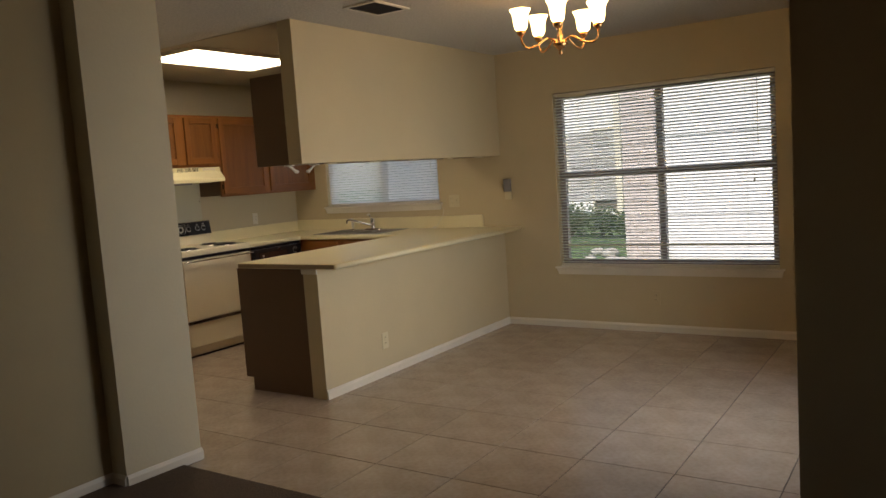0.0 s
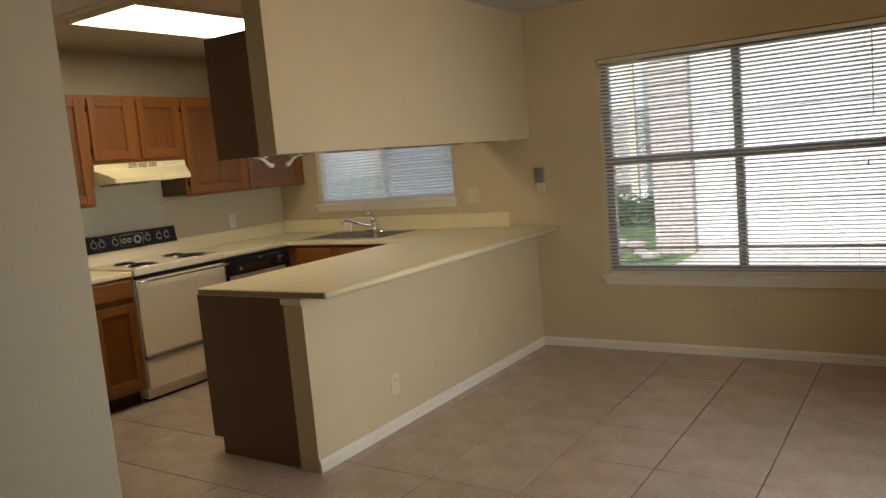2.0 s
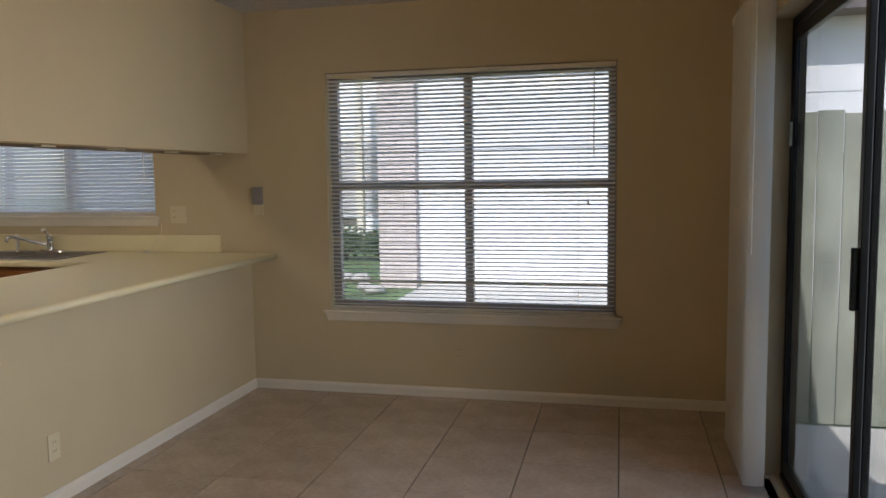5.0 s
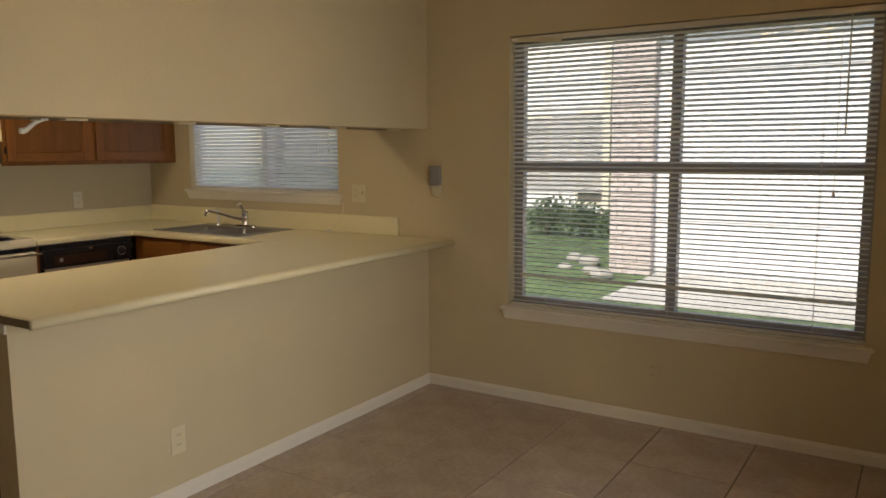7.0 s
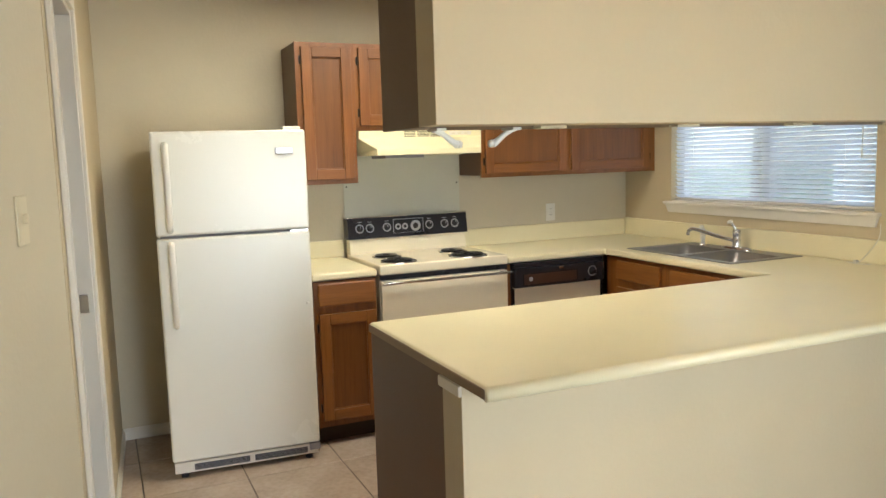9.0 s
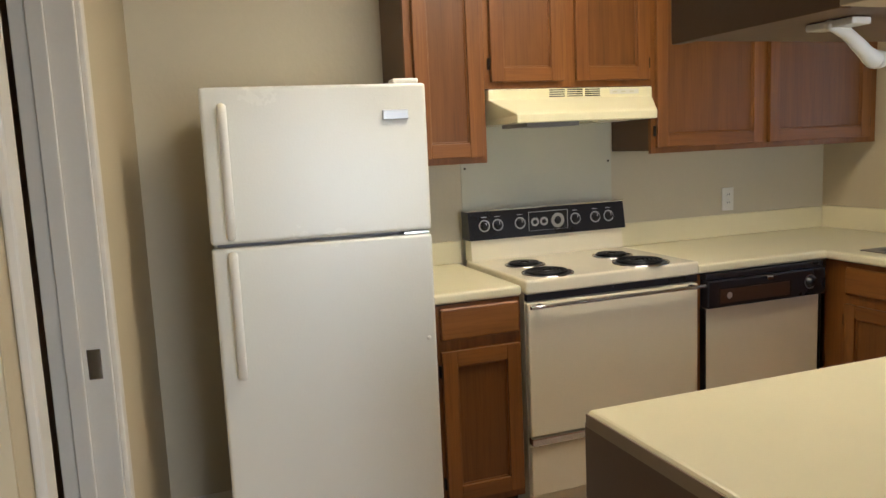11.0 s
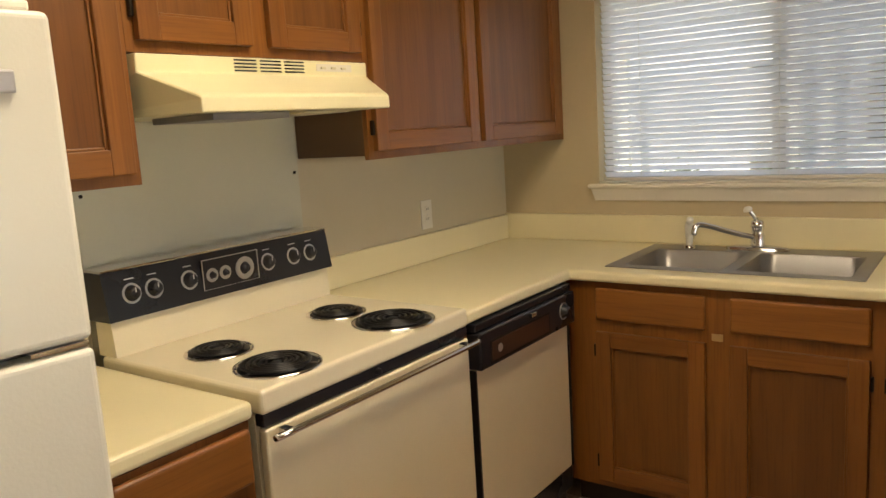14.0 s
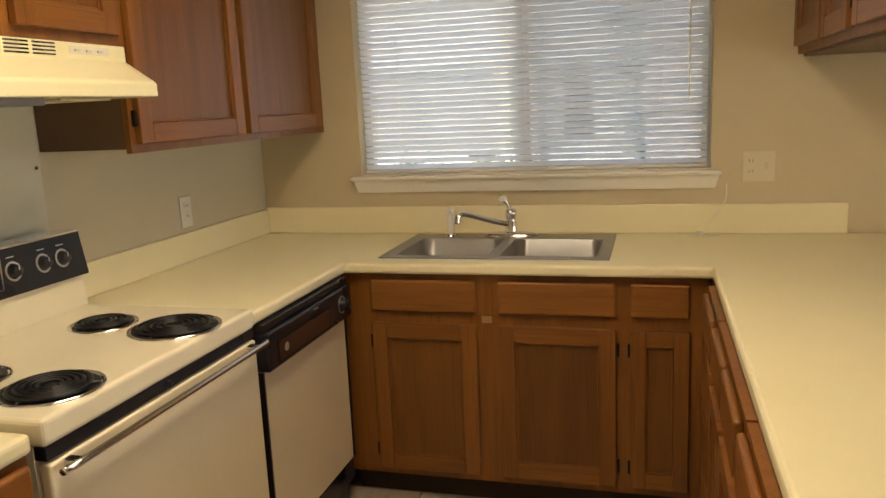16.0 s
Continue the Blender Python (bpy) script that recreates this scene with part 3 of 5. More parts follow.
# ---- wall plates ----
def plate(name, at, face, w, h, kind, label, mat="ivory"):
    """at: centre on the wall; face: the axis towards the room."""
    o = thing(name, at, label, "wall plate" if kind != "switch" else "light switch")
    f = Vector(face)
    s = Vector((0, 0, 1)).cross(f)

    def slab(du, dv, ww, hh, d0, d1, bev=0.0015, bm=None):
        c = Vector(at) + s * du + Vector((0, 0, dv))
        a, b = c + f * d0 - s * ww / 2 - Vector((0, 0, hh / 2)), c + f * d1 + s * ww / 2 + Vector((0, 0, hh / 2))
        return box(min(a.x, b.x), max(a.x, b.x), min(a.y, b.y), max(a.y, b.y), min(a.z, b.z), max(a.z, b.z), bev, bm)

    part("cover_plate", slab(0, 0, w, h, 0.0005, 0.006, 0.002), mat, o)
    cols = (-w / 4, w / 4) if w > 0.09 else (0,)
    for c in cols:
        if kind == "switch" or (kind == "mixed" and c == cols[-1 if face[1] else 0]):
            part("toggle", slab(c, 0.004, 0.01, 0.022, 0.006, 0.018), mat, o)
        else:
            for v in (-0.02, 0.02):
                part("socket_face", slab(c, v, 0.03, 0.027, 0.006, 0.0085, 0.004), mat, o)
                sl = bmesh.new()
                for e in (-0.006, 0.006):
                    slab(c + e, v + 0.003, 0.002, 0.009, 0.0086, 0.0092, 0, sl)
                part("slots", sl, "black", o)
    for c in cols:
        p = Vector(at) + s * c + f * 0.006
        part("screw", cyl(p, p + f * 0.0012, 0.0025, n=8), "silver", o)
    return o


plate("outlet", (-2.59, -0.62, 1.09), (1, 0, 0), 0.07, 0.115, "outlet", "ivory duplex outlet on the range wall", "plastic")
plate("outlet", (-0.525, 0, 1.158), (0, -1, 0), 0.115, 0.115, "mixed", "ivory double plate with outlet and switch beside the kitchen window")
plate("outlet", (1.39, 0, 0.287), (0, -1, 0), 0.07, 0.115, "outlet", "ivory outlet under the dining window", "wall")
plate("outlet", (0, -1.88, 0.255), (1, 0, 0), 0.07, 0.115, "outlet", "ivory outlet on the half wall")
sw = plate("light_switch", (0, 0, 0), (0, 1, 0), 0.07, 0.115, "switch", "ivory light switch plate beside the doorway", "ivory")
sw.matrix_world = pose(-0.2163, -3.5404, 1.353, 0, 0, -13.6)
kp = thing("keypad", (0.062, 0, 1.245), "grey wall keypad with a small ivory cover below", "keypad")
part("body", box(0.025, 0.098, -0.024, -0.0005, 1.222, 1.335, 0.004), "grey", kp)
part("cover", box(0.032, 0.098, -0.014, -0.0005, 1.152, 1.2215, 0.003), "ivory", kp)
bt = bmesh.new()
for i in range(3):
    for j in range(4):
        box(0.036 + 0.018 * i, 0.049 + 0.018 * i, -0.026, -0.0245, 1.235 + 0.02 * j, 1.249 + 0.02 * j, 0.001, bt)
part("buttons", bt, "grey", kp)
cd = thing("cable", (-0.62, -0.05, 0.91), "thin white cable from the sill to the counter", "cable")
part("wire", tube(curve_pts([(-0.640, -0.026, 1.10), (-0.645, -0.03, 1.03), (-0.70, -0.035, 0.95), (-0.73, -0.06, 0.910), (-0.78, -0.07, 0.909), (-0.70, -0.09, 0.909), (-0.66, -0.06, 0.909)]), 0.0018, 6), "cord", cd)
part("plug", box(-0.745, -0.725, -0.075, -0.055, 0.9065, 0.922, 0.003), "cord", cd)

# ---- kitchen cabinets ----
def cab_door(parent, axis, plane, out, a, b, z0, z1, name="door", hinge=None, mats=None):
    """A framed door on the plane axis = plane, facing out (+1 or -1), from a to b."""
    def bx(u0, u1, w0, w1, d0, d1, bev, bm=None):
        p, q = sorted((plane + out * d0, plane + out * d1))
        if axis == "x":
            return box(p, q, u0, u1, w0, w1, bev, bm)
        return box(u0, u1, p, q, w0, w1, bev, bm)
    H, V = ("oak_h" if axis == "x" else "oak_x"), "oak_v"
    s = min(0.055, (b - a) * 0.26)
    d = part(name, bx(a + 0.002, b - 0.002, z0 + 0.002, z1 - 0.002, 0.001, 0.007, 0.0), "oak_p", parent)
    for u0, u1 in ((a, a + s), (b - s, b)):
        part("stile", bx(u0, u1, z0, z1, 0.0015, 0.022, 0.0025), V, d)
    for w0, w1 in ((z0, z0 + 0.055), (z1 - 0.055, z1)):
        part("rail", bx(a + s, b - s, w0, w1, 0.0015, 0.0215, 0.0025), H, d)
    ia, ib, iz0, iz1 = a + s, b - s, z0 + 0.055, z1 - 0.055
    part("bead", bx(ia, ia + 0.007, iz0, iz1, 0.0072, 0.013, 0.0025), V, d)
    part("bead", bx(ib - 0.007, ib, iz0, iz1, 0.0072, 0.013, 0.0025), V, d)
    part("bead", bx(ia + 0.007, ib - 0.007, iz0, iz0 + 0.007, 0.0072, 0.013, 0.0025), H, d)
    part("bead", bx(ia + 0.007, ib - 0.007, iz1 - 0.007, iz1, 0.0072, 0.013, 0.0025), H, d)
    if hinge is not None:
        u = a - 0.006 if hinge < 0 else b + 0.006
        for z in (z0 + 0.07, z1 - 0.07):
            part("hinge", bx(u - 0.004, u + 0.004, z - 0.022, z + 0.022, 0.001, 0.015, 0.002), "hinge", d)
    return d


def drawer(parent, axis, plane, out, a, b, z0, z1):
    p, q = sorted((plane + out * 0.001, plane + out * 0.02))
    bm = box(p, q, a, b, z0, z1, 0.010, seg=3) if axis == "x" else box(a, b, p, q, z0, z1, 0.010, seg=3)
    return part("drawer_front", bm, "oak_h" if axis == "x" else "oak_x", parent)


def face_frame(parent, axis, plane, out, us, zs, holes):
    """The frame of a cabinet's front, with openings."""
    p, q = sorted((plane - out * 0.018, plane))
    bm = grid_slab(us, zs, p, q, holes, "yzx" if axis == "x" else "xzy")
    return part("face_frame", bm, "oak_v", parent)


# base units on the range wall
XF = -1.972
c1 = thing("base_cabinet", (-2.3, -2.24, 0), "oak base cabinet with one drawer and one door beside the range", "base cabinet", "base cabinets")
part("carcass", box(XW + 0.002, XF - 0.0185, -2.415, -2.08, 0.10, 0.862), "oak_in", c1)
face_frame(c1, "x", XF, 1, [-2.415, -2.385, -2.10, -2.08], [0.10, 0.15, 0.68, 0.745, 0.835, 0.862], [(-2.385, -2.10, 0.15, 0.68), (-2.385, -2.10, 0.745, 0.835)])
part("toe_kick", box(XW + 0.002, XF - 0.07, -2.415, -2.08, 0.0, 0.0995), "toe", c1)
drawer(c1, "x", XF, 1, -2.395, -2.09, 0.735, 0.852)
cab_door(c1, "x", XF, 1, -2.395, -2.09, 0.135, 0.695, hinge=-1)

c2 = thing("filler_panel", (-1.98, -1.29, 0), "narrow oak strip between range and dishwasher", "filler panel")
part("panel", box(-2.5, XF, -1.302, -1.278, 0.0, 0.862, 0.001), "oak_v", c2)

# sink base
YF = -0.60
c3 = thing("sink_cabinet", (-1.35, -0.3, 0), "oak sink base cabinet with three drawer fronts and three doors", "base cabinet", "base cabinets")
part("carcass", grid_slab([XF + 0.0, -0.745], [-0.58, -0.02], 0.10, 0.70, [], "xyz"), "oak_in", c3)
face_frame(c3, "y", YF, -1, [XF - 0.02, -1.865, -1.51, -1.405, -1.03, -0.96, -0.805, -0.725], [0.10, 0.15, 0.665, 0.74, 0.83, 0.864],
           [(-1.865, -1.51, 0.15, 0.665), (-1.405, -1.03, 0.15, 0.665), (-0.96, -0.805, 0.15, 0.665), (-1.865, -1.51, 0.74, 0.83), (-1.405, -1.03, 0.74, 0.83), (-0.96, -0.805, 0.74, 0.83)])
part("patch", box(-1.476, -1.440, -0.6045, -0.6005, 0.692, 0.716, 0.001), "bare", c3, "pale bare wood patch")
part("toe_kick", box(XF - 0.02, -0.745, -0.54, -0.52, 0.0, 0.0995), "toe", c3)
for a, b, hg in ((-1.880, -1.494, -1), (-1.421, -1.022, 1), (-0.980, -0.790, -1)):
    drawer(c3, "y", YF, -1, a + 0.005, b, 0.728, 0.842)
    cab_door(c3, "y", YF, -1, a + 0.005, b, 0.130, 0.685, hinge=hg)

# peninsula units, facing the kitchen
XP = -0.742
for k, (a, b) in enumerate(((-1.08, -0.70), (-1.72, -1.09), (-2.503, -1.73))):
    c = thing("base_cabinet", (-0.45, (a + b) / 2, 0), "oak base cabinet under the peninsula counter, drawer over doors", "base cabinet", "base cabinets")
    part("carcass", box(XP + 0.0185, -0.1265, a, b, 0.10, 0.862), "oak_in", c)
    face_frame(c, "x", XP, -1, [a, a + 0.03, b - 0.03, b], [0.10, 0.15, 0.68, 0.745, 0.835, 0.862], [(a + 0.03, b - 0.03, 0.15, 0.68), (a + 0.03, b - 0.03, 0.745, 0.835)])
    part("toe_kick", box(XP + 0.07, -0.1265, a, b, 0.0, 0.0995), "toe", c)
    if k == 0:
        for z0, z1 in ((0.735, 0.852), (0.535, 0.715), (0.34, 0.515), (0.135, 0.32)):
            drawer(c, "x", XP, -1, a + 0.018, b - 0.05, z0, z1)
    else:
        m = (a + b) / 2
        for p, q, hg in ((a + 0.018, m - 0.012, -1), (m + 0.012, b - 0.018, 1)):
            drawer(c, "x", XP, -1, p, q, 0.735, 0.852)
            cab_door(c, "x", XP, -1, p, q, 0.135, 0.695, hinge=hg)
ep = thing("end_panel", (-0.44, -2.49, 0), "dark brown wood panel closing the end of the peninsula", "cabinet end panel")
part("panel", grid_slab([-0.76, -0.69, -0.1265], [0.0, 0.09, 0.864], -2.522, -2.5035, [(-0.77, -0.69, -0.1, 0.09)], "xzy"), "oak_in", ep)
ec = thing("end_trim", (-0.06, -2.52, 0.86), "small white moulding at the top of the half wall end", "moulding")
part("moulding", box(-0.13, 0.006, -2.542, -2.531, 0.835, 0.8655, 0.003), "trim", ec)

# wall units
YTOP = 2.10


def upper(a, b, z0, doors, label, axis="x", plane=-2.282, back=XW + 0.002, out=1):
    c = thing("wall_cabinet", ((plane + back) / 2, (a + b) / 2, z0), label, "wall cabinet", "wall cabinets")
    lo, hi = sorted((back, plane - out * 0.0185))
    part("carcass", box(lo, hi, a, b, z0 + 0.012, YTOP - 0.003, 0.001), "oak_in", c)
    us, holes = [a], []
    for p, q, _ in doors:
        us += [p + 0.015, q - 0.015]
        holes.append((p + 0.015, q - 0.015, z0 + 0.04, YTOP - 0.04))
    face_frame(c, axis, plane, out, us + [b], [z0, z0 + 0.04, YTOP - 0.04, YTOP], holes)
    for p, q, hg in doors:
        cab_door(c, axis, plane, out, p, q, z0 + 0.025, YTOP - 0.025, hinge=hg)
    return c


upper(-2.375, -2.053, 1.345, [(-2.345, -2.075, -1)], "tall oak wall cabinet with one door above the counter")
upper(-2.052, -1.287, 1.632, [(-2.03, -1.712, -1), (-1.652, -1.306, 1)], "short oak wall cabinet with two doors over the range hood")
upper(-1.286, -0.002, 1.345, [(-1.266, -0.700, -1), (-0.663, -0.058, 1)], "wide oak wall cabinet with two doors in the corner")
XO = -0.405
for a, b, ds in ((-0.86, -0.002, [(-0.47, -0.04, 1), (-0.83, -0.50, -1)]), (-1.70, -0.861, [(-1.27, -0.89, 1), (-1.68, -1.30, -1)]), (-2.558, -1.701, [(-2.10, -1.73, 1), (-2.52, -2.13, -1)])):
    upper(a, b, 1.563, sorted(ds), "oak wall cabinet hung over the peninsula, facing the kitchen", "x", XO, -0.1165, -1)
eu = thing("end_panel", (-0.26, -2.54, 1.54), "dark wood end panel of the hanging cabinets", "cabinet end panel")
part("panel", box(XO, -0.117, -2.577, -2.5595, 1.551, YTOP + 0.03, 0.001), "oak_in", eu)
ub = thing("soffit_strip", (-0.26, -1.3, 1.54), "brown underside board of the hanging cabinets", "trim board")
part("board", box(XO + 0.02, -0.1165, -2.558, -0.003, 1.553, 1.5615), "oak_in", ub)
for k in range(5):
    yy = -2.2 + 0.5 * k
    part("batten", box(-0.16, -0.118, yy, yy + 0.09, 1.544, 1.5525, 0.002), "ivory", ub)
hk = thing("paper_towel_holder", (-0.2, -2.37, 1.55), "white plastic paper towel holder, empty, under the hanging cabinets", "paper towel holder")
for y0, y1 in ((-2.505, -2.425), (-2.235, -2.315)):
    d = 1 if y1 > y0 else -1
    ar = part("arm", tube(curve_pts([(-0.2, y0, 1.548), (-0.2, y0 + d * 0.03, 1.537), (-0.2, y1 - d * 0.015, 1.512), (-0.2, y1, 1.504)], 4), [0.006, 0.007, 0.007, 0.008, 0.008, 0.008, 0.009, 0.009, 0.010, 0.011, 0.011, 0.012, 0.010], 10), "plastic", hk, smooth=True)
    part("roll_hub", lathe([(0.0, 0.012), (0.010, 0.010), (0.012, 0.0), (0.0, 0.0)], (-0.2, y1, 1.506), 14, axis=(0, d, 0)), "plastic", ar, smooth=True)
    part("base", box(-0.235, -0.165, min(y0, y0 + d * 0.03), max(y0, y0 + d * 0.03), 1.543, 1.5515, 0.002), "plastic", hk)

# ---- worktops ----
CT, CB0 = 0.905, 0.867
w1 = thing("worktop", (-1.3, -0.5, CT), "cream laminate worktop with rolled edge, in a U round the kitchen", "worktop")
SX = (-1.845, -1.062, -0.535, -0.075)
bm = grid_slab([XW + 0.001, -1.957, SX[0], SX[1], -0.726, 0.165], [-2.54, -1.297, -0.637, SX[2], SX[3], -0.001], CB0, CT,
               [(XW, -1.957, -2.6, -1.297), (-1.957, -0.726, -2.6, -0.637), SX], "xyz")
tp = soften(part("top", bm, "lam", w1), 0.011, 60)
ed = bmesh.new()
box(-0.72, 0.161, -2.5435, -2.5405, CB0 + 0.006, CT - 0.006, bm=ed)
part("end_edge", ed, "lam_edge", w1, "brown cut core of the laminate")
part("nosing", tube([(0.165, -2.542, CT - 0.018), (0.165, -0.002, CT - 0.018)], 0.019, 16), "lam", w1, smooth=True)
w2 = thing("worktop", (-2.27, -2.24, CT), "cream laminate worktop between fridge and range", "worktop")
soften(part("top", box(XW + 0.001, -1.957, -2.425, -2.075, CB0, CT), "lam", w2), 0.011, 60)
part("backsplash", box(XW + 0.001, XW + 0.02, -2.425, -2.066, CT + 0.0005, 1.005, 0.004), "lam", w2)
bs = bmesh.new()
part("backsplash", box(XW + 0.001, XW + 0.02, -1.297, -0.0205, CT + 0.0005, 1.015, 0.004), "lam", w1)
part("backsplash", box(XW + 0.001, -0.215, -0.02, -0.001, CT + 0.0005, 1.02, 0.004), "lam", w1)
sp = thing("splash_sheet", (XW, -1.65, 1.0), "pale green metal sheet screwed to the wall behind the range", "splash panel")
part("sheet", box(XW + 0.0005, XW + 0.004, -2.048, -1.292, 0.93, 1.60, 0.001), "splash", sp)
for yy in (-2.03, -1.31):
    part("screw", cyl((XW + 0.004, yy, 1.315), (XW + 0.007, yy, 1.315), 0.005, n=10), "hinge", sp)

# ---- sink and tap ----
sk = thing("kitchen_sink", (-1.45, -0.3, CT), "double bowl stainless steel sink set in the worktop", "kitchen sink")
BW = [(-1.805, -1.470, -0.510, -0.165), (-1.425, -1.090, -0.510, -0.165)]
rim = grid_slab([-1.862, BW[0][0], BW[0][1], BW[1][0], BW[1][1], -1.045], [-0.552, -0.510, -0.165, -0.058], CT + 0.0005, CT + 0.005, BW, "xyz")
soften(part("rim", rim, "steel", sk), 0.002, 50)


def bowl(x0, x1, y0, y1, top, depth, r=0.05, n=6):
    bm = bmesh.new()

    def ring(inset, z, rad):
        pts = []
        for cx, cy, a0 in ((x1 - inset - rad, y1 - inset - rad, 0), (x0 + inset + rad, y1 - inset - rad, 90), (x0 + inset + rad, y0 + inset + rad, 180), (x1 - inset - rad, y0 + inset + rad, 270)):
            for k in range(n + 1):
                a = radians(a0 + 90 * k / n)
                pts.append(bm.verts.new((cx + rad * math.cos(a), cy + rad * math.sin(a), z)))
        return pts
    rings = [ring(-0.003, top, 0.004), ring(0.0, top - 0.004, r), ring(0.006, top - depth + 0.05, r), ring(0.02, top - depth + 0.015, r), ring(0.05, top - depth, r * 0.7), ring(0.12, top - depth - 0.004, 0.03)]
    for a, b in zip(rings, rings[1:]):
        for k in range(len(a)):
            q = (k + 1) % len(a)
            bm.faces.new((a[k], a[q], b[q], b[k]))
    bm.faces.new(rings[-1])
    return bm


for x0, x1, ya, yb in BW:
    bo = part("bowl", bowl(x0, x1, ya, yb, CT + 0.004, 0.17), "steel", sk, smooth=True)
    part("drain", lathe([(0.0, 0.0), (0.022, 0.0), (0.024, 0.003), (0.042, 0.004), (0.045, 0.0)], ((x0 + x1) / 2, (ya + yb) / 2, CT - 0.169), 20), "chrome", bo, smooth=True)
tapx, tapy = -1.455, -0.105
tap = thing("kitchen_tap", (tapx, tapy, CT), "chrome kitchen tap with long spout and lever on an oval base", "tap")
bp = lathe([(0.0, 0.012), (0.02, 0.012), (0.027, 0.008), (0.029, 0.0)], (0, 0, 0), 28)
bp.transform(Matrix.Translation((tapx, tapy, CT + 0.005)) @ Matrix.Diagonal((4.0, 1.1, 1.2, 1)))
part("base_plate", bp, "chrome", tap, smooth=True)
part("body", lathe([(0.024, 0.0), (0.024, 0.045), (0.021, 0.05), (0.021, 0.075), (0.024, 0.08), (0.020, 0.10), (0.0, 0.105)], (tapx, tapy, CT + 0.012), 24), "chrome", tap, smooth=True)
part("spout", tube(curve_pts([(tapx, tapy, CT + 0.05), (tapx - 0.06, tapy - 0.07, CT + 0.075), (tapx - 0.14, tapy - 0.16, CT + 0.115), (tapx - 0.165, tapy - 0.19, CT + 0.115), (tapx - 0.172, tapy - 0.20, CT + 0.085)], 6), 0.010, 12), "chrome", tap, smooth=True)
lv = part("lever", tube(curve_pts([(tapx, tapy, CT + 0.105), (tapx - 0.012, tapy - 0.012, CT + 0.135), (tapx - 0.025, tapy - 0.02, CT + 0.155)], 4), 0.0075, 10), "chrome", tap, smooth=True)
part("cap", lathe([(0.0, 0.016), (0.012, 0.014), (0.017, 0.006), (0.015, 0.0), (0.0, 0.0)], (tapx - 0.027, tapy - 0.022, CT + 0.152), 16, axis=(-0.3, -0.25, 1)), "plastic", lv, "white cap", smooth=True)
spr = thing("sink_sprayer", (-1.70, -0.135, CT), "white pull-out sprayer standing in its chrome collar", "sink sprayer")
part("collar", lathe([(0.022, 0.0), (0.02, 0.008), (0.014, 0.014), (0.0, 0.014)], (-1.70, -0.125, CT + 0.005), 18), "chrome", spr, smooth=True)
part("hose_grip", lathe([(0.012, 0.0), (0.014, 0.03), (0.0165, 0.07), (0.015, 0.085), (0.0, 0.088)], (-1.70, -0.125, CT + 0.019), 18), "plastic", spr, smooth=True)
part("nozzle", tube([(-1.70, -0.125, CT + 0.098), (-1.69, -0.145, CT + 0.118)], [0.011, 0.014], 12), "plastic", spr, smooth=True)

# ---- range ----
rg = thing("range_cooker", (-2.25, -1.68, 0), "almond electric range with four coil burners and a black control panel", "range")
RY0, RY1 = -2.063, -1.305
part("body", box(XW + 0.08, -1.977, RY0 + 0.003, RY1 - 0.003, 0.02, 0.867), "enamel", rg)
ct = box(XW + 0.06, -1.945, RY0, RY1, 0.868, 0.922, 0.0)
cook = soften(part("cooktop", ct, "enamel", rg), 0.010, 50)
part("vent_gap", box(-1.975, -1.949, RY0 + 0.004, RY1 - 0.004, 0.842, 0.8675, 0.001), "black", rg)
od = soften(part("oven_door", box(-1.971, -1.945, RY0 + 0.004, RY1 - 0.004, 0.325, 0.836), "enamel", rg), 0.006)
hd = part("handle", tube(curve_pts([(-1.918, RY0 + 0.02, 0.826), (-1.914, RY0 + 0.06, 0.826), (-1.914, RY1 - 0.06, 0.826), (-1.918, RY1 - 0.0, 0.826)], 4), 0.0075, 12), "chrome", od, smooth=True)
for yy in (RY0 + 0.045, RY1 - 0.045):
    part("handle_post", box(-1.944, -1.912, yy - 0.01, yy + 0.01, 0.817, 0.834, 0.003), "chrome", od)
part("latch", lathe([(0.0, 0.012), (0.008, 0.01), (0.009, 0.0)], (-1.949, -1.70, 0.855), 12, axis=(1, 0, 0)), "black", rg)
part("drawer_trim", box(-1.971, -1.936, RY0 + 0.004, RY1 - 0.004, 0.292, 0.321, 0.004), "chrome", rg)
soften(part("drawer_front", box(-1.971, -1.948, RY0 + 0.004, RY1 - 0.004, 0.09, 0.288), "enamel", rg), 0.005)
part("kick", box(-2.02, -1.99, RY0 + 0.004, RY1 - 0.004, 0.0, 0.0195), "black", rg)
bg = bmesh.new()
v = [(-2.545, 0.9225), (-2.47, 0.9225), (-2.478, 1.012), (-2.545, 1.012)]
ends = [[bg.verts.new((x, y, z)) for x, z in v] for y in (RY0 + 0.006, RY1 - 0.006)]
for k in range(4):
    bg.faces.new((ends[0][k], ends[0][(k + 1) % 4], ends[1][(k + 1) % 4], ends[1][k]))
bg.faces.new(ends[0])
bg.faces.new(ends[1][::-1])
part("back_riser", bg, "enamel", rg)
bp = bmesh.new()
v = [(-2.555, 1.0125), (-2.462, 1.0125), (-2.482, 1.132), (-2.555, 1.132)]
ends = [[bp.verts.new((x, y, z)) for x, z in v] for y in (RY0 - 0.004, RY1 + 0.004)]
for k in range(4):
    bp.faces.new((ends[0][k], ends[0][(k + 1) % 4], ends[1][(k + 1) % 4], ends[1][k]))
bp.faces.new(ends[0])
bp.faces.new(ends[1][::-1])
panel = part("control_panel", bp, "black", rg)
part("top_trim", box(-2.556, -2.478, RY0 - 0.005, RY1 + 0.005, 1.1325, 1.139, 0.002), "chrome", rg)
PN = Vector((0.9864, 0, 0.1644))


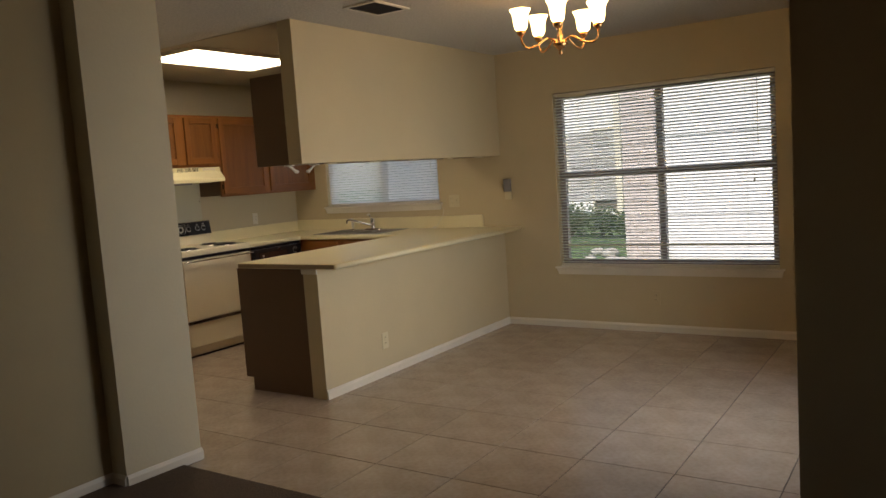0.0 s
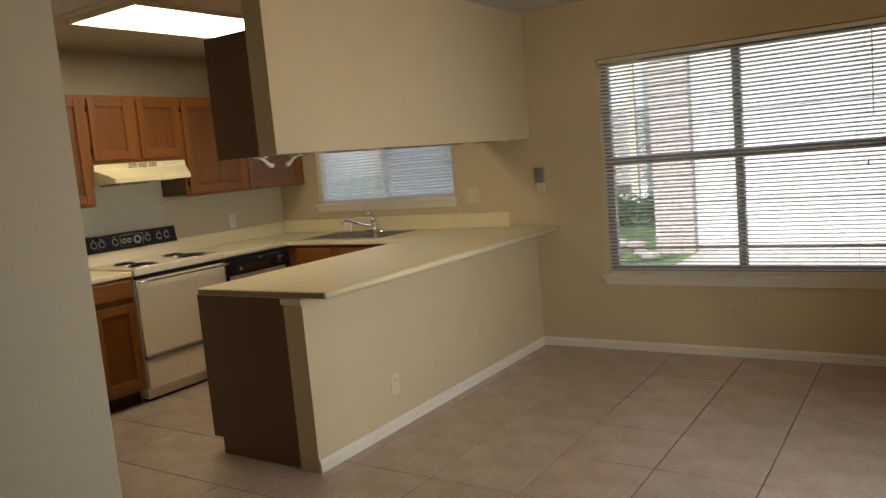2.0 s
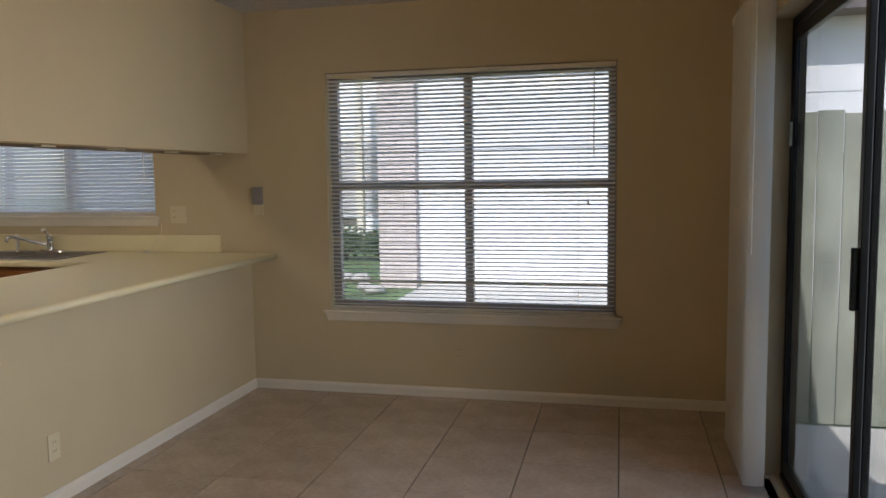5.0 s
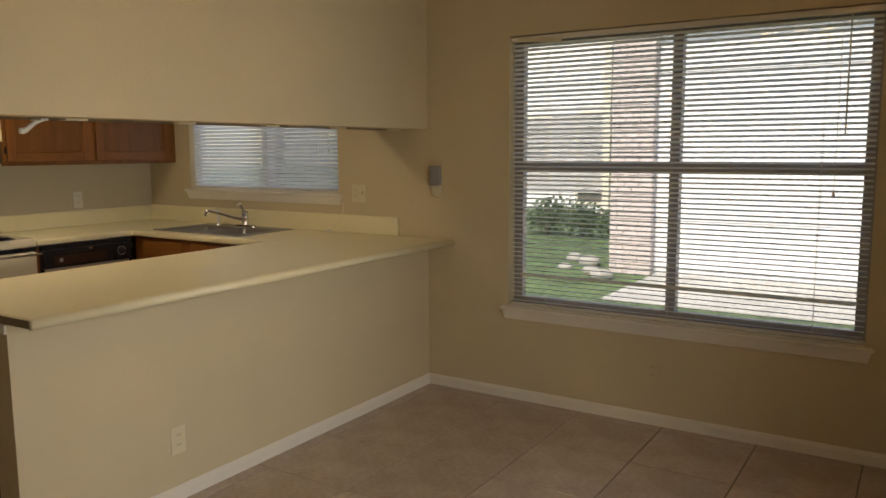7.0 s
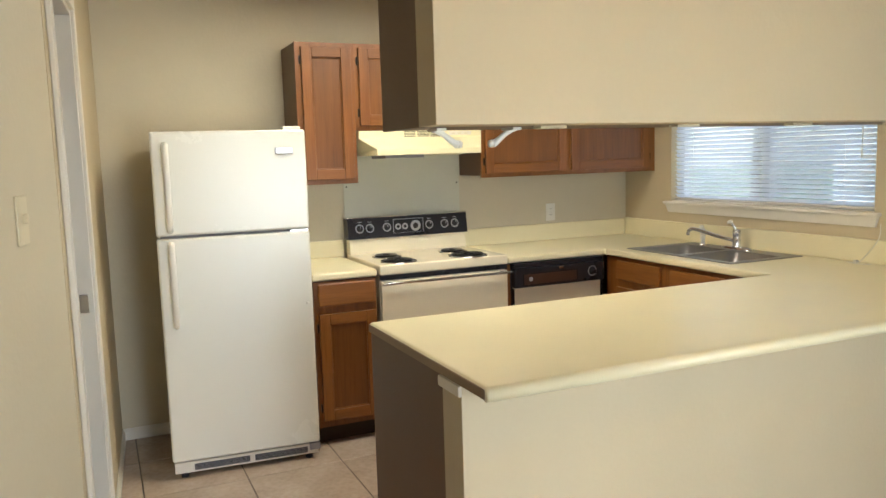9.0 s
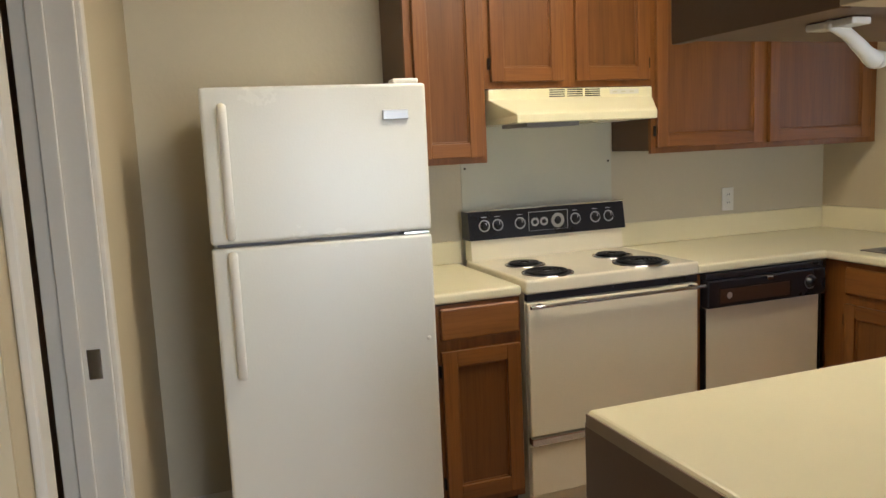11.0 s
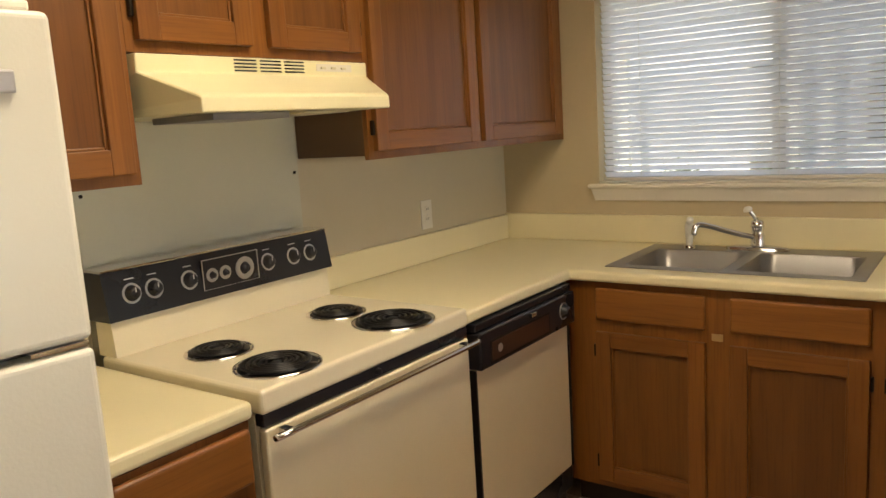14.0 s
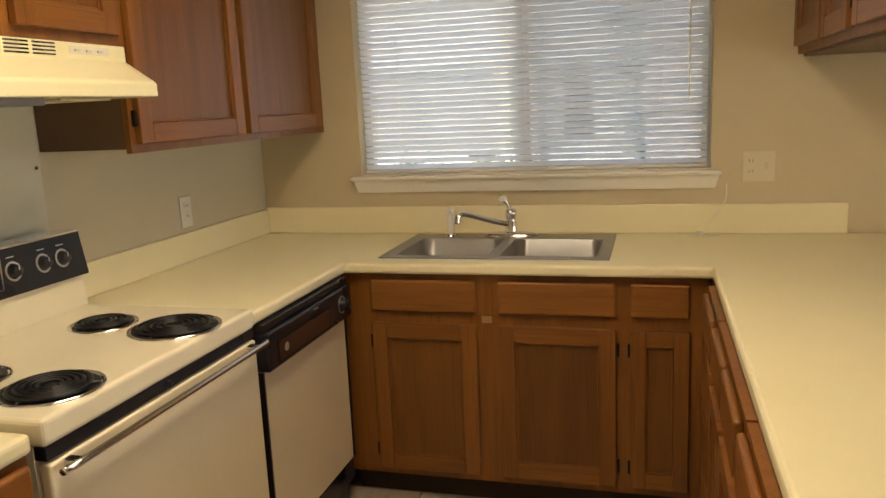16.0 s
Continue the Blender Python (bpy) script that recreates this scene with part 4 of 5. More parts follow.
def on_panel(y, z, d=0.0):
    return Vector((-2.462 - (z - 1.0125) / 0.1195 * 0.02, y, z)) + PN * d


for y in (-1.995, -1.932, -1.826, -1.553, -1.452, -1.383):
    dl = part("dial", lathe([(0.0, 0.0012), (0.025, 0.001), (0.026, 0.0)], on_panel(y, 1.072), 28, axis=PN), "silver", rg, "pale printed dial ring")
    part("knob", lathe([(0.0, 0.020), (0.012, 0.020), (0.0145, 0.016), (0.019, 0.003), (0.0205, 0.0013)], on_panel(y, 1.072, 0.0), 24, axis=PN), "black", dl, smooth=True)
    part("pointer", box(*sorted((on_panel(y, 1.072, 0.0205).x, on_panel(y, 1.072, 0.019).x)), y - 0.0012, y + 0.0012, 1.076, 1.088), "mark", dl)
ck = part("clock_face", box(-2.4745, -2.468, -1.785, -1.598, 1.034, 1.115, 0.002), "black", rg)
fr = bmesh.new()
for a in ((-1.788, -1.595, 1.032, 1.0345), (-1.788, -1.595, 1.1145, 1.117), (-1.788, -1.7855, 1.0345, 1.1145), (-1.5975, -1.595, 1.0345, 1.1145)):
    box(-2.4675, -2.4655, *a[:2], *a[2:], bm=fr)
part("frame", fr, "silver", ck)
for y, r in ((-1.757, 0.019), (-1.713, 0.019), (-1.645, 0.032)):
    part("dial", lathe([(r * 0.55, 0.0), (r * 0.55, 0.003), (r, 0.003), (r, 0.0)], Vector((-2.4675, y, 1.072)), 28, axis=(1, 0, 0)), "silver", ck)
    part("knob", lathe([(0.0, 0.012), (r * 0.35, 0.012), (r * 0.45, 0.0)], Vector((-2.4675, y, 1.072)), 20, axis=(1, 0, 0)), "black", ck, smooth=True)
for k, y in enumerate((-1.995, -1.932, -1.826, -1.553, -1.452, -1.383)):
    part("printed_mark", box(*sorted((on_panel(y, 1.109).x - 0.001, on_panel(y, 1.109).x + 0.0006)), y - 0.013, y + 0.013, 1.107, 1.1095), "mark", rg)

for bx_, by_, r in ((-2.275, -1.905, 0.078), (-2.05, -1.92, 0.095), (-2.27, -1.495, 0.080), (-2.055, -1.500, 0.108)):
    pan = part("drip_pan", lathe([(r + 0.006, 0.0), (r + 0.005, 0.004), (r, 0.004), (r - 0.004, 0.0012)], (bx_, by_, 0.9222), 36), "chrome", rg, smooth=True)
    part("bowl", lathe([(r - 0.004, 0.0012), (r * 0.6, 0.0010), (0.0, 0.0008)], (bx_, by_, 0.9222), 36), "coil", pan)
    pts = []
    turns = 4 if r < 0.09 else 5
    for k in range(turns * 22 + 1):
        a = k / 22 * 2 * math.pi
        rr = 0.018 + (r - 0.028) * k / (turns * 22)
        pts.append((bx_ + rr * math.cos(a), by_ + rr * math.sin(a), 0.9305))
    part("coil", tube(pts, 0.0048, 6), "coil", pan, smooth=True)
    part("centre_cap", lathe([(0.0, 0.003), (0.014, 0.002), (0.016, 0.0)], (bx_, by_, 0.929), 16), "coil", pan)
    sup = bmesh.new()
    for a in (30, 150, 270):
        p = Vector((math.cos(radians(a)), math.sin(radians(a)), 0))
        cyl(Vector((bx_, by_, 0.9262)) + p * 0.01, Vector((bx_, by_, 0.9262)) + p * (r - 0.004), 0.002, n=6, bm=sup)
    part("support", sup, "steel", pan)

# ---- range hood ----
hood = thing("range_hood", (-2.35, -1.67, 1.5), "yellowed almond range hood with slotted vents, under the short cabinet", "range hood")
hb = bmesh.new()
prof = [(XW + 0.006, 1.628), (-2.262, 1.628), (-2.262, 1.588), (-2.135, 1.532), (-2.125, 1.524), (-2.125, 1.492), (XW + 0.006, 1.492)]
HY0, HY1 = -2.046, -1.294
A = [hb.verts.new((x, HY0 if x < -2.2 else HY0 + 0.055, z)) for x, z in prof]
B = [hb.verts.new((x, HY1 if x < -2.2 else HY1 - 0.07, z)) for x, z in prof]
A[0].co.y, A[6].co.y, B[0].co.y, B[6].co.y = HY0, HY0, HY1, HY1
for k in range(6):
    hb.faces.new((A[k], A[k + 1], B[k + 1], B[k]))
hb.faces.new(A)
hb.faces.new(B[::-1])
soften(part("shell", hb, "hoodp", hood), 0.003, 20, 2)
part("filter", box(-2.40, -2.17, -1.93, -1.70, 1.476, 1.4915, 0.002), "grey", hood)
part("lamp_cover", box(-2.40, -2.20, -1.62, -1.45, 1.486, 1.4915, 0.002), "ivory", hood)
for g in range(3):
    y = -1.78 + 0.082 * g
    for k in range(4):
        part("vent_slot", box(-2.2625, -2.2612, y, y + 0.07, 1.594 + 0.0085 * k, 1.598 + 0.0085 * k), "black", hood)
part("switch_label", box(-2.2622, -2.2608, -1.50, -1.36, 1.600, 1.620), "trim", hood)
for k in range(3):
    part("switch", box(-2.2606, -2.256, -1.485 + 0.04 * k, -1.467 + 0.04 * k, 1.606, 1.612, 0.001), "ivory", hood)

# ---- dishwasher ----
dw = thing("dishwasher", (-2.2, -0.96, 0), "almond dishwasher with a black control panel and walnut insert", "dishwasher")
DY0, DY1 = -1.273, -0.660
part("body", box(XW + 0.05, -1.985, DY0 + 0.004, DY1 - 0.004, 0.10, 0.86), "black", dw)
soften(part("door", box(-1.984, -1.958, DY0 + 0.012, DY1 - 0.012, 0.188, 0.722), "enamel", dw), 0.004)
for a, b in ((DY0 + 0.002, DY0 + 0.011), (DY1 - 0.011, DY1 - 0.002)):
    part("edge_trim", box(-1.984, -1.954, a, b, 0.188, 0.722, 0.001), "blackm", dw)
cp = soften(part("control_panel", box(-1.984, -1.93, DY0 + 0.002, DY1 - 0.002, 0.725, 0.838), "black", dw), 0.008)
part("top_vent", box(-1.984, -1.945, DY0 + 0.002, DY1 - 0.002, 0.840, 0.863, 0.003), "black", dw)
part("insert", box(-1.9295, -1.9275, DY0 + 0.06, DY1 - 0.20, 0.742, 0.800, 0.001), "walnut", dw)
part("insert_trim", box(-1.9292, -1.9284, DY0 + 0.052, DY1 - 0.192, 0.736, 0.806), "blackm", dw)
part("badge", lathe([(0.0, 0.002), (0.013, 0.002), (0.014, 0.0)], (-1.929, DY0 + 0.105, 0.772), 20, axis=(1, 0, 0)), "silver", dw)
kn = part("knob", lathe([(0.0, 0.022), (0.015, 0.022), (0.018, 0.018), (0.022, 0.002), (0.024, 0.0)], (-1.93, DY1 - 0.09, 0.785), 24, axis=(1, 0, 0)), "black", dw, smooth=True)
part("ring", lathe([(0.026, 0.0), (0.026, 0.002), (0.030, 0.002), (0.030, 0.0)], (-1.9298, DY1 - 0.09, 0.785), 28, axis=(1, 0, 0)), "silver", kn)
part("latch", box(-1.93, -1.918, -0.985, -0.955, 0.818, 0.832, 0.002), "chrome", dw)
part("kick_panel", box(-2.03, -1.99, DY0 + 0.004, DY1 - 0.004, 0.0, 0.0995, 0.002), "black", dw)
part("lower_panel", box(-1.984, -1.962, DY0 + 0.004, DY1 - 0.004, 0.105, 0.185, 0.003), "black", dw)

# ---- fridge ----
FR = Matrix.Translation((-1.857, -2.80, 0)) @ Matrix.Rotation(radians(-4.0), 4, "Z") @ Matrix.Diagonal((1, 0.985, 0.987, 1))
fg = thing("refrigerator", (-1.857, -2.80, 0), "white top-freezer refrigerator with pebbled doors, standing slightly turned", "refrigerator", rz=-4.0)


def fpart(name, bm, mat, parent, label="", smooth=False):
    bm.transform(FR)
    return part(name, bm, mat, parent, label, smooth=smooth)


fpart("cabinet", box(-0.62, -0.065, -0.345, 0.345, 0.03, 1.635, 0.006), "fridge", fg)
fpart("gasket", box(-0.0645, -0.056, -0.335, 0.335, 0.09, 1.63), "grey", fg)
for nm, z0, z1 in (("freezer_door", 1.166, 1.645), ("fridge_door", 0.085, 1.154)):
    bm = box(-0.055, 0.0, -0.353, 0.353, z0, z1, 0.012, seg=4)
    d = fpart(nm, bm, "fridge", fg, smooth=False)
    if nm == "freezer_door":
        h0, h1 = 1.19, 1.585
    else:
        h0, h1 = 0.745, 1.132
    hb_ = tube(curve_pts([(0.0, -0.290, h0), (0.028, -0.290, h0 + 0.03), (0.034, -0.290, (h0 + h1) / 2), (0.028, -0.290, h1 - 0.03), (0.0, -0.290, h1)], 6), 0.0145, 12)
    fpart("handle", hb_, "plastic", d, smooth=True)
fpart("badge", box(0.0005, 0.009, 0.205, 0.290, 1.530, 1.562, 0.004, seg=3), "silver", fg)
fpart("hinge_cover", box(-0.09, -0.02, 0.25, 0.335, 1.6455, 1.662, 0.005), "plastic", fg)
fpart("middle_hinge", box(-0.05, -0.004, 0.26, 0.345, 1.156, 1.164, 0.001), "chrome", fg)
fpart("knob", lathe([(0.0, 0.006), (0.007, 0.004), (0.008, 0.0)], (0.0, 0.325, 0.80), 12, axis=(1, 0, 0)), "plastic", fg)
gr = fpart("grille", box(-0.05, -0.012, -0.345, 0.345, 0.025, 0.078, 0.004), "plastic", fg)
for a, b in ((-0.255, 0.005), (0.03, 0.29)):
    fpart("opening", box(-0.0115, -0.0105, a, b, 0.035, 0.066), "grey", gr)
    for k in range(5):
        fpart("louver", box(-0.0125, -0.008, a, b, 0.037 + 0.006 * k, 0.0395 + 0.006 * k), "black", gr)
for y in (-0.3, 0.3):
    fpart("foot", cyl((-0.04, y, 0.0), (-0.04, y, 0.0295), 0.018, n=14), "black", fg)
    fpart("foot", cyl((-0.57, y, 0.0), (-0.57, y, 0.0295), 0.018, n=14), "black", fg)
fpart("hinge_foot", box(-0.03, 0.006, 0.30, 0.352, 0.05, 0.083, 0.002), "grey", fg)

# ---- ceiling things ----
cl = thing("ceiling_light", (-1.41, -1.83, CEIL), "lit fluorescent ceiling light with a flat yellowish diffuser", "ceiling light")
LX0, LX1, LY0, LY1 = -1.64, -1.04, -2.46, -1.40
fr = bmesh.new()
for a in ((LX0 - 0.015, LX1 + 0.015, LY0 - 0.015, LY0), (LX0 - 0.015, LX1 + 0.015, LY1, LY1 + 0.015), (LX0 - 0.015, LX0, LY0, LY1), (LX1, LX1 + 0.015, LY0, LY1)):
    box(*a, 2.418, CEIL - 0.0045, 0.002, fr)
part("frame", fr, "trim", cl)
part("diffuser", box(LX0 + 0.0005, LX1 - 0.0005, LY0 + 0.0005, LY1 - 0.0005, 2.424, 2.436, 0.003), "tube", cl)

CX, CY = 1.65, -2.23
ch = thing("chandelier", (CX, CY, CEIL), "brass chandelier with five lit frosted glass shades over the dining floor", "chandelier")
part("canopy", lathe([(0.0, -0.03), (0.012, -0.03), (0.03, -0.02), (0.06, -0.006), (0.065, 0.0)], (CX, CY, CEIL - 0.0005), 28), "brass", ch, smooth=True)
link = bmesh.new()
for k in range(6):
    z = CEIL - 0.035 - k * 0.018
    pts = [(CX + (0.006 * math.cos(a) if k % 2 else 0), CY + (0 if k % 2 else 0.006 * math.cos(a)), z + 0.012 * math.sin(a)) for a in [2 * math.pi * j / 10 for j in range(11)]]
    tube(pts, 0.0018, 6, link)
part("chain", link, "brass", ch)
part("column", lathe([(0.0, 0.29), (0.006, 0.29), (0.008, 0.25), (0.014, 0.24), (0.009, 0.22), (0.012, 0.19), (0.02, 0.175), (0.014, 0.155), (0.010, 0.13), (0.017, 0.11), (0.012, 0.09), (0.034, 0.075), (0.042, 0.06), (0.030, 0.045), (0.014, 0.03), (0.008, 0.02), (0.012, 0.012), (0.0, 0.0)], (CX, CY, 2.027), 24), "brass", ch, smooth=True)
for k in range(5):
    a = radians(-68 + 72 * k)
    d = Vector((math.cos(a), math.sin(a), 0))
    c = Vector((CX, CY, 0))
    up = Vector((0, 0, 1))
    arm = part("arm", tube(curve_pts([c + d * 0.02 + up * 2.10, c + d * 0.07 + up * 2.12, c + d * 0.13 + up * 2.085, c + d * 0.185 + up * 2.075, c + d * 0.212 + up * 2.105, c + d * 0.215 + up * 2.14], 6), 0.0055, 8), "brass", ch, smooth=True)
    part("candle_cup", lathe([(0.0, -0.012), (0.012, -0.01), (0.024, 0.004), (0.026, 0.016), (0.018, 0.02), (0.0, 0.02)], c + d * 0.215 + up * 2.148, 20), "brass", arm, smooth=True)
    part("shade", lathe([(0.022, 0.0), (0.033, 0.012), (0.038, 0.035), (0.040, 0.065), (0.046, 0.09), (0.058, 0.112), (0.0565, 0.112), (0.044, 0.09), (0.038, 0.065), (0.036, 0.035), (0.031, 0.014), (0.0, 0.004)], c + d * 0.215 + up * 2.168, 28), "shade", arm, "lit frosted bell shade", smooth=True)
    lamp = bpy.data.lights.new("bulb", "POINT")
    lamp.energy, lamp.color, lamp.shadow_soft_size = BULB, (1.0, 0.62, 0.30), 0.025
    lo = new("bulb_light", lamp)
    lo.location = c + d * 0.215 + up * 2.275

vt = thing("ceiling_vent", (0.545, -2.40, CEIL), "grey louvred vent in a white ceiling frame", "ceiling vent")
fr = bmesh.new()
for a in ((0.42, 0.67, -2.57, -2.545), (0.42, 0.67, -2.255, -2.23), (0.42, 0.445, -2.545, -2.255), (0.645, 0.67, -2.545, -2.255)):
    box(*a, CEIL - 0.012, CEIL - 0.0005, 0.003, fr)
part("frame", fr, "trim", vt)
part("backing", box(0.446, 0.644, -2.544, -2.256, CEIL - 0.003, CEIL - 0.0008), "black", vt)
for k in range(11):
    y = -2.53 + 0.026 * k
    bm = box(0.446, 0.644, -0.010, 0.010, -0.0008, 0.0008)
    bm.transform(Matrix.Translation((0, y, CEIL - 0.010)) @ Matrix.Rotation(radians(30), 4, "X"))
    part("slat", bm, "grey", vt)

# ---- outdoors ----
structure("ground", box(-60, 60, 0.16, 80, -0.35, -0.2), "lawn", "mown lawn outside the windows")
structure("ground_side", box(3.16, 60, -40, 0.155, -0.35, -0.2), "lawn", "mown lawn beside the patio")
structure("patio", box(3.155, 5.8, -4.5, 0.0, -0.2, -0.05, 0.01), "concrete", "pale concrete patio slab")
structure("walkway", box(-0.4, 9.9, 4.0, 5.95, -0.25, -0.17, 0.01), "concrete", "pale concrete walkway along the neighbouring house")
fe = thing("fence", (5.0, 0.3, -0.2), "weathered grey-green board fence at the end of the patio", "fence", kind="structure")
for k in range(28):
    x = 3.2 + 0.142 * k
    bm = box(x, x + 0.136, 0.25, 0.27, -0.12, 1.72 + 0.01 * ((k * 7) % 3), 0.003)
    part("board", bm, "fence", fe)
for z in (0.2, 1.4):
    part("rail", box(3.18, 7.2, 0.2705, 0.31, z, z + 0.09, 0.004), "fence", fe)
for x in (3.25, 5.2, 7.1):
    part("post", box(x, x + 0.09, 0.311, 0.40, -0.2, 1.75, 0.005), "fence", fe)


def house(x0, x1, y0, y1, eave, ridge, label, openings, mat="siding", clap=True, step=0.2):
    h = thing("house", ((x0 + x1) / 2, (y0 + y1) / 2, -0.2), label, "house", kind="structure")
    us = sorted({x0, x1, *[v for o in openings for v in o[:2]]})
    zs = sorted({-0.2, eave, *[v for o in openings for v in o[2:]]})
    part("wall", grid_slab(us, zs, y0, y0 + 0.2, openings, "xzy"), mat, h)
    part("side_wall", box(x0, x0 + 0.2, y0 + 0.2, y1, -0.2, eave), mat, h)
    part("side_wall", box(x1 - 0.2, x1, y0 + 0.2, y1, -0.2, eave), mat, h)
    part("rear_wall", box(x0 + 0.2, x1 - 0.2, y1 - 0.2, y1, -0.2, eave), mat, h)
    if clap:
        z = -0.1
        while z < eave - step:
            segs = [(x0, x1)]
            for a, b, c, d in openings:
                if c - step < z < d:
                    segs = [s for (p, q) in segs for s in ((p, a), (b, q)) if s[1] > s[0]]
            for p, q in segs:
                bm = bmesh.new()
                vs = [bm.verts.new(c) for c in ((p, y0 - 0.014, z), (q, y0 - 0.014, z), (q, y0 - 0.004, z + step - 0.005), (p, y0 - 0.004, z + step - 0.005), (p, y0 - 0.001, z), (q, y0 - 0.001, z))]
                bm.faces.new((vs[0], vs[1], vs[2], vs[3]))
                bm.faces.new((vs[0], vs[1], vs[5], vs[4]))
                part("board", bm, mat, h)
            z += step
    bm = bmesh.new()
    m = (y0 + y1) / 2
    P = [bm.verts.new(c) for c in ((x0 - 0.4, y0 - 0.5, eave), (x1 + 0.4, y0 - 0.5, eave), (x1 + 0.4, m, ridge), (x0 - 0.4, m, ridge), (x0 - 0.4, y1 + 0.5, eave), (x1 + 0.4, y1 + 0.5, eave))]
    for f in ((0, 1, 2, 3), (3, 2, 5, 4), (0, 3, 4), (1, 2, 5), (0, 1, 5, 4)):
        bm.faces.new([P[k] for k in f])
    part("roof", bm, "roof", h)
    for a, b, c, d in openings:
        wf = bmesh.new()
        for q in ((a, b, c, c + 0.06), (a, b, d - 0.06, d), (a, a + 0.06, c + 0.06, d - 0.06), (b - 0.06, b, c + 0.06, d - 0.06)):
            box(q[0], q[1], y0 - 0.01, y0 + 0.08, q[2], q[3], bm=wf)
        w = part("window", wf, "trim", h)
        part("pane", box(a + 0.06, b - 0.06, y0 + 0.04, y0 + 0.05, c + 0.06, d - 0.06), "dark", w)
    return h


house(-0.45, 10.0, 6.0, 11.0, 3.3, 4.6, "pale blue-grey panelled neighbouring house close to the windows", [(7.2, 8.4, 0.7, 2.0)], step=0.62)
house(-13.0, -1.3, 15.0, 22.0, 4.7, 6.2, "pale house with tall windows across the lawn", [(-9.6, -8.6, 0.5, 2.3), (-6.9, -6.0, 0.5, 2.3), (-5.3, -4.5, 0.0, 2.4), (-3.0, -2.2, 0.5, 2.3)], step=0.2)
for k, x in enumerate((-4.15, -3.55, -7.8)):
    pc = thing("porch_post", (x, 14.2, -0.2), "white porch post before the far house", "column", "porch posts", kind="structure")
    part("shaft", box(x - 0.09, x + 0.09, 14.1, 14.28, -0.2, 4.2, 0.01), "trim", pc)
    part("base", box(x - 0.13, x + 0.13, 14.06, 14.32, -0.2, 0.0, 0.01), "trim", pc)
pc = thing("brick_column", (-0.73, 6.0, -0.2), "pinkish brick corner column of the neighbouring house", "column", kind="structure")
part("core", box(-0.985, -0.465, 5.865, 6.135, -0.25, 3.28), "concrete", pc)
for k in range(43):
    z = -0.2 + 0.081 * k
    o = 0.09 if k % 2 else 0.0
    for a, b in ((-1.0, -0.82 - o), (-0.812 - o, -0.63 - o), (-0.622 - o, -0.45)):
        part("brick", box(a, b, 5.85, 6.15, z, z + 0.072, 0.003, seg=1), "brick", pc)


def tree(x, y, h, r, seed, label, trunk=0.14, crown0=0.42):
    rnd = random.Random(seed)
    t = thing("tree", (x, y, -0.2), label, "tree", "trees outside", kind="structure")
    top = Vector((x + rnd.uniform(-0.3, 0.3), y, h * 0.8))
    tr = tube(curve_pts([(x, y, -0.25), (x + 0.08, y, h * 0.3), tuple(top)], 5), [trunk * (1 - 0.07 * k) for k in range(11)], 10)
    limbs = []
    for k in range(9):
        a = rnd.uniform(0, 6.28)
        z = h * rnd.uniform(0.35, 0.7)
        tip = Vector((x + r * 0.8 * math.cos(a), y + r * 0.8 * math.sin(a), z + r * rnd.uniform(0.3, 0.8)))
        limbs.append(tip)
        mid = (Vector((x, y, z)) + tip) / 2 + Vector((0, 0, 0.12))
        tube(curve_pts([(x, y, z), tuple(mid), tuple(tip)], 3), [trunk * 0.4 * (1 - 0.12 * q) for q in range(7)], 6, tr)
    part("trunk", tr, "bark", t)
    verts, faces = [], []
    for k in range(2600):
        c = rnd.choice(limbs + [top, top + Vector((0, 0, r * 0.5))])
        o = Vector((rnd.gauss(0, 1), rnd.gauss(0, 1), rnd.gauss(0, 0.7))) * r * 0.34
        p = c + o
        n = Vector((rnd.uniform(-1, 1), rnd.uniform(-1, 1), rnd.uniform(-1, 1))).normalized()
        u = n.orthogonal().normalized() * rnd.uniform(0.05, 0.1)
        w = n.cross(u) * 0.6
        i = len(verts)
        verts += [tuple(p - u), tuple(p + w), tuple(p + u), tuple(p - w)]
        faces.append((i, i + 1, i + 2, i + 3))
    me = bpy.data.meshes.new("crown")
    me.from_pydata(verts, [], faces)
    me.transform(PLACE[t].inverted())
    me.materials.append(M["leaf"])
    cr = new("crown", me)
    cr.parent = t
    tagged(cr, kind="stuff")
    return t


def shrub(x, y, r, seed, label):
    rnd = random.Random(seed)
    s = thing("shrub", (x, y, -0.2), label, "shrub", "shrubs outside", kind="structure")
    st = bmesh.new()
    verts, faces = [], []
    tips = []
    for k in range(8):
        a, e = rnd.uniform(0, 6.28), rnd.uniform(0.5, 1.4)
        tip = Vector((x + r * 0.6 * math.cos(a) * math.cos(e), y + r * 0.6 * math.sin(a) * math.cos(e), -0.2 + r * math.sin(e)))
        tips.append(tip)
        tube([(x, y, -0.22), tuple((Vector((x, y, 0)) + tip) / 2), tuple(tip)], 0.012, 5, st)
    part("stems", st, "bark", s)
    for k in range(900):
        p = rnd.choice(tips) + Vector((rnd.gauss(0, 1), rnd.gauss(0, 1), rnd.gauss(0, 0.8))) * r * 0.28
        p.z = max(p.z, -0.15)
        n = Vector((rnd.uniform(-1, 1), rnd.uniform(-1, 1), rnd.uniform(-1, 1))).normalized()
        u = n.orthogonal().normalized() * rnd.uniform(0.03, 0.06)
        w = n.cross(u) * 0.6
        i = len(verts)
        verts += [tuple(p - u), tuple(p + w), tuple(p + u), tuple(p - w)]
        faces.append((i, i + 1, i + 2, i + 3))
    me = bpy.data.meshes.new("leaves")
    me.from_pydata(verts, [], faces)
    me.transform(PLACE[s].inverted())
    me.materials.append(M["leaf"])
    lv_ = new("leaves", me)
    lv_.parent = s
    tagged(lv_, kind="stuff")


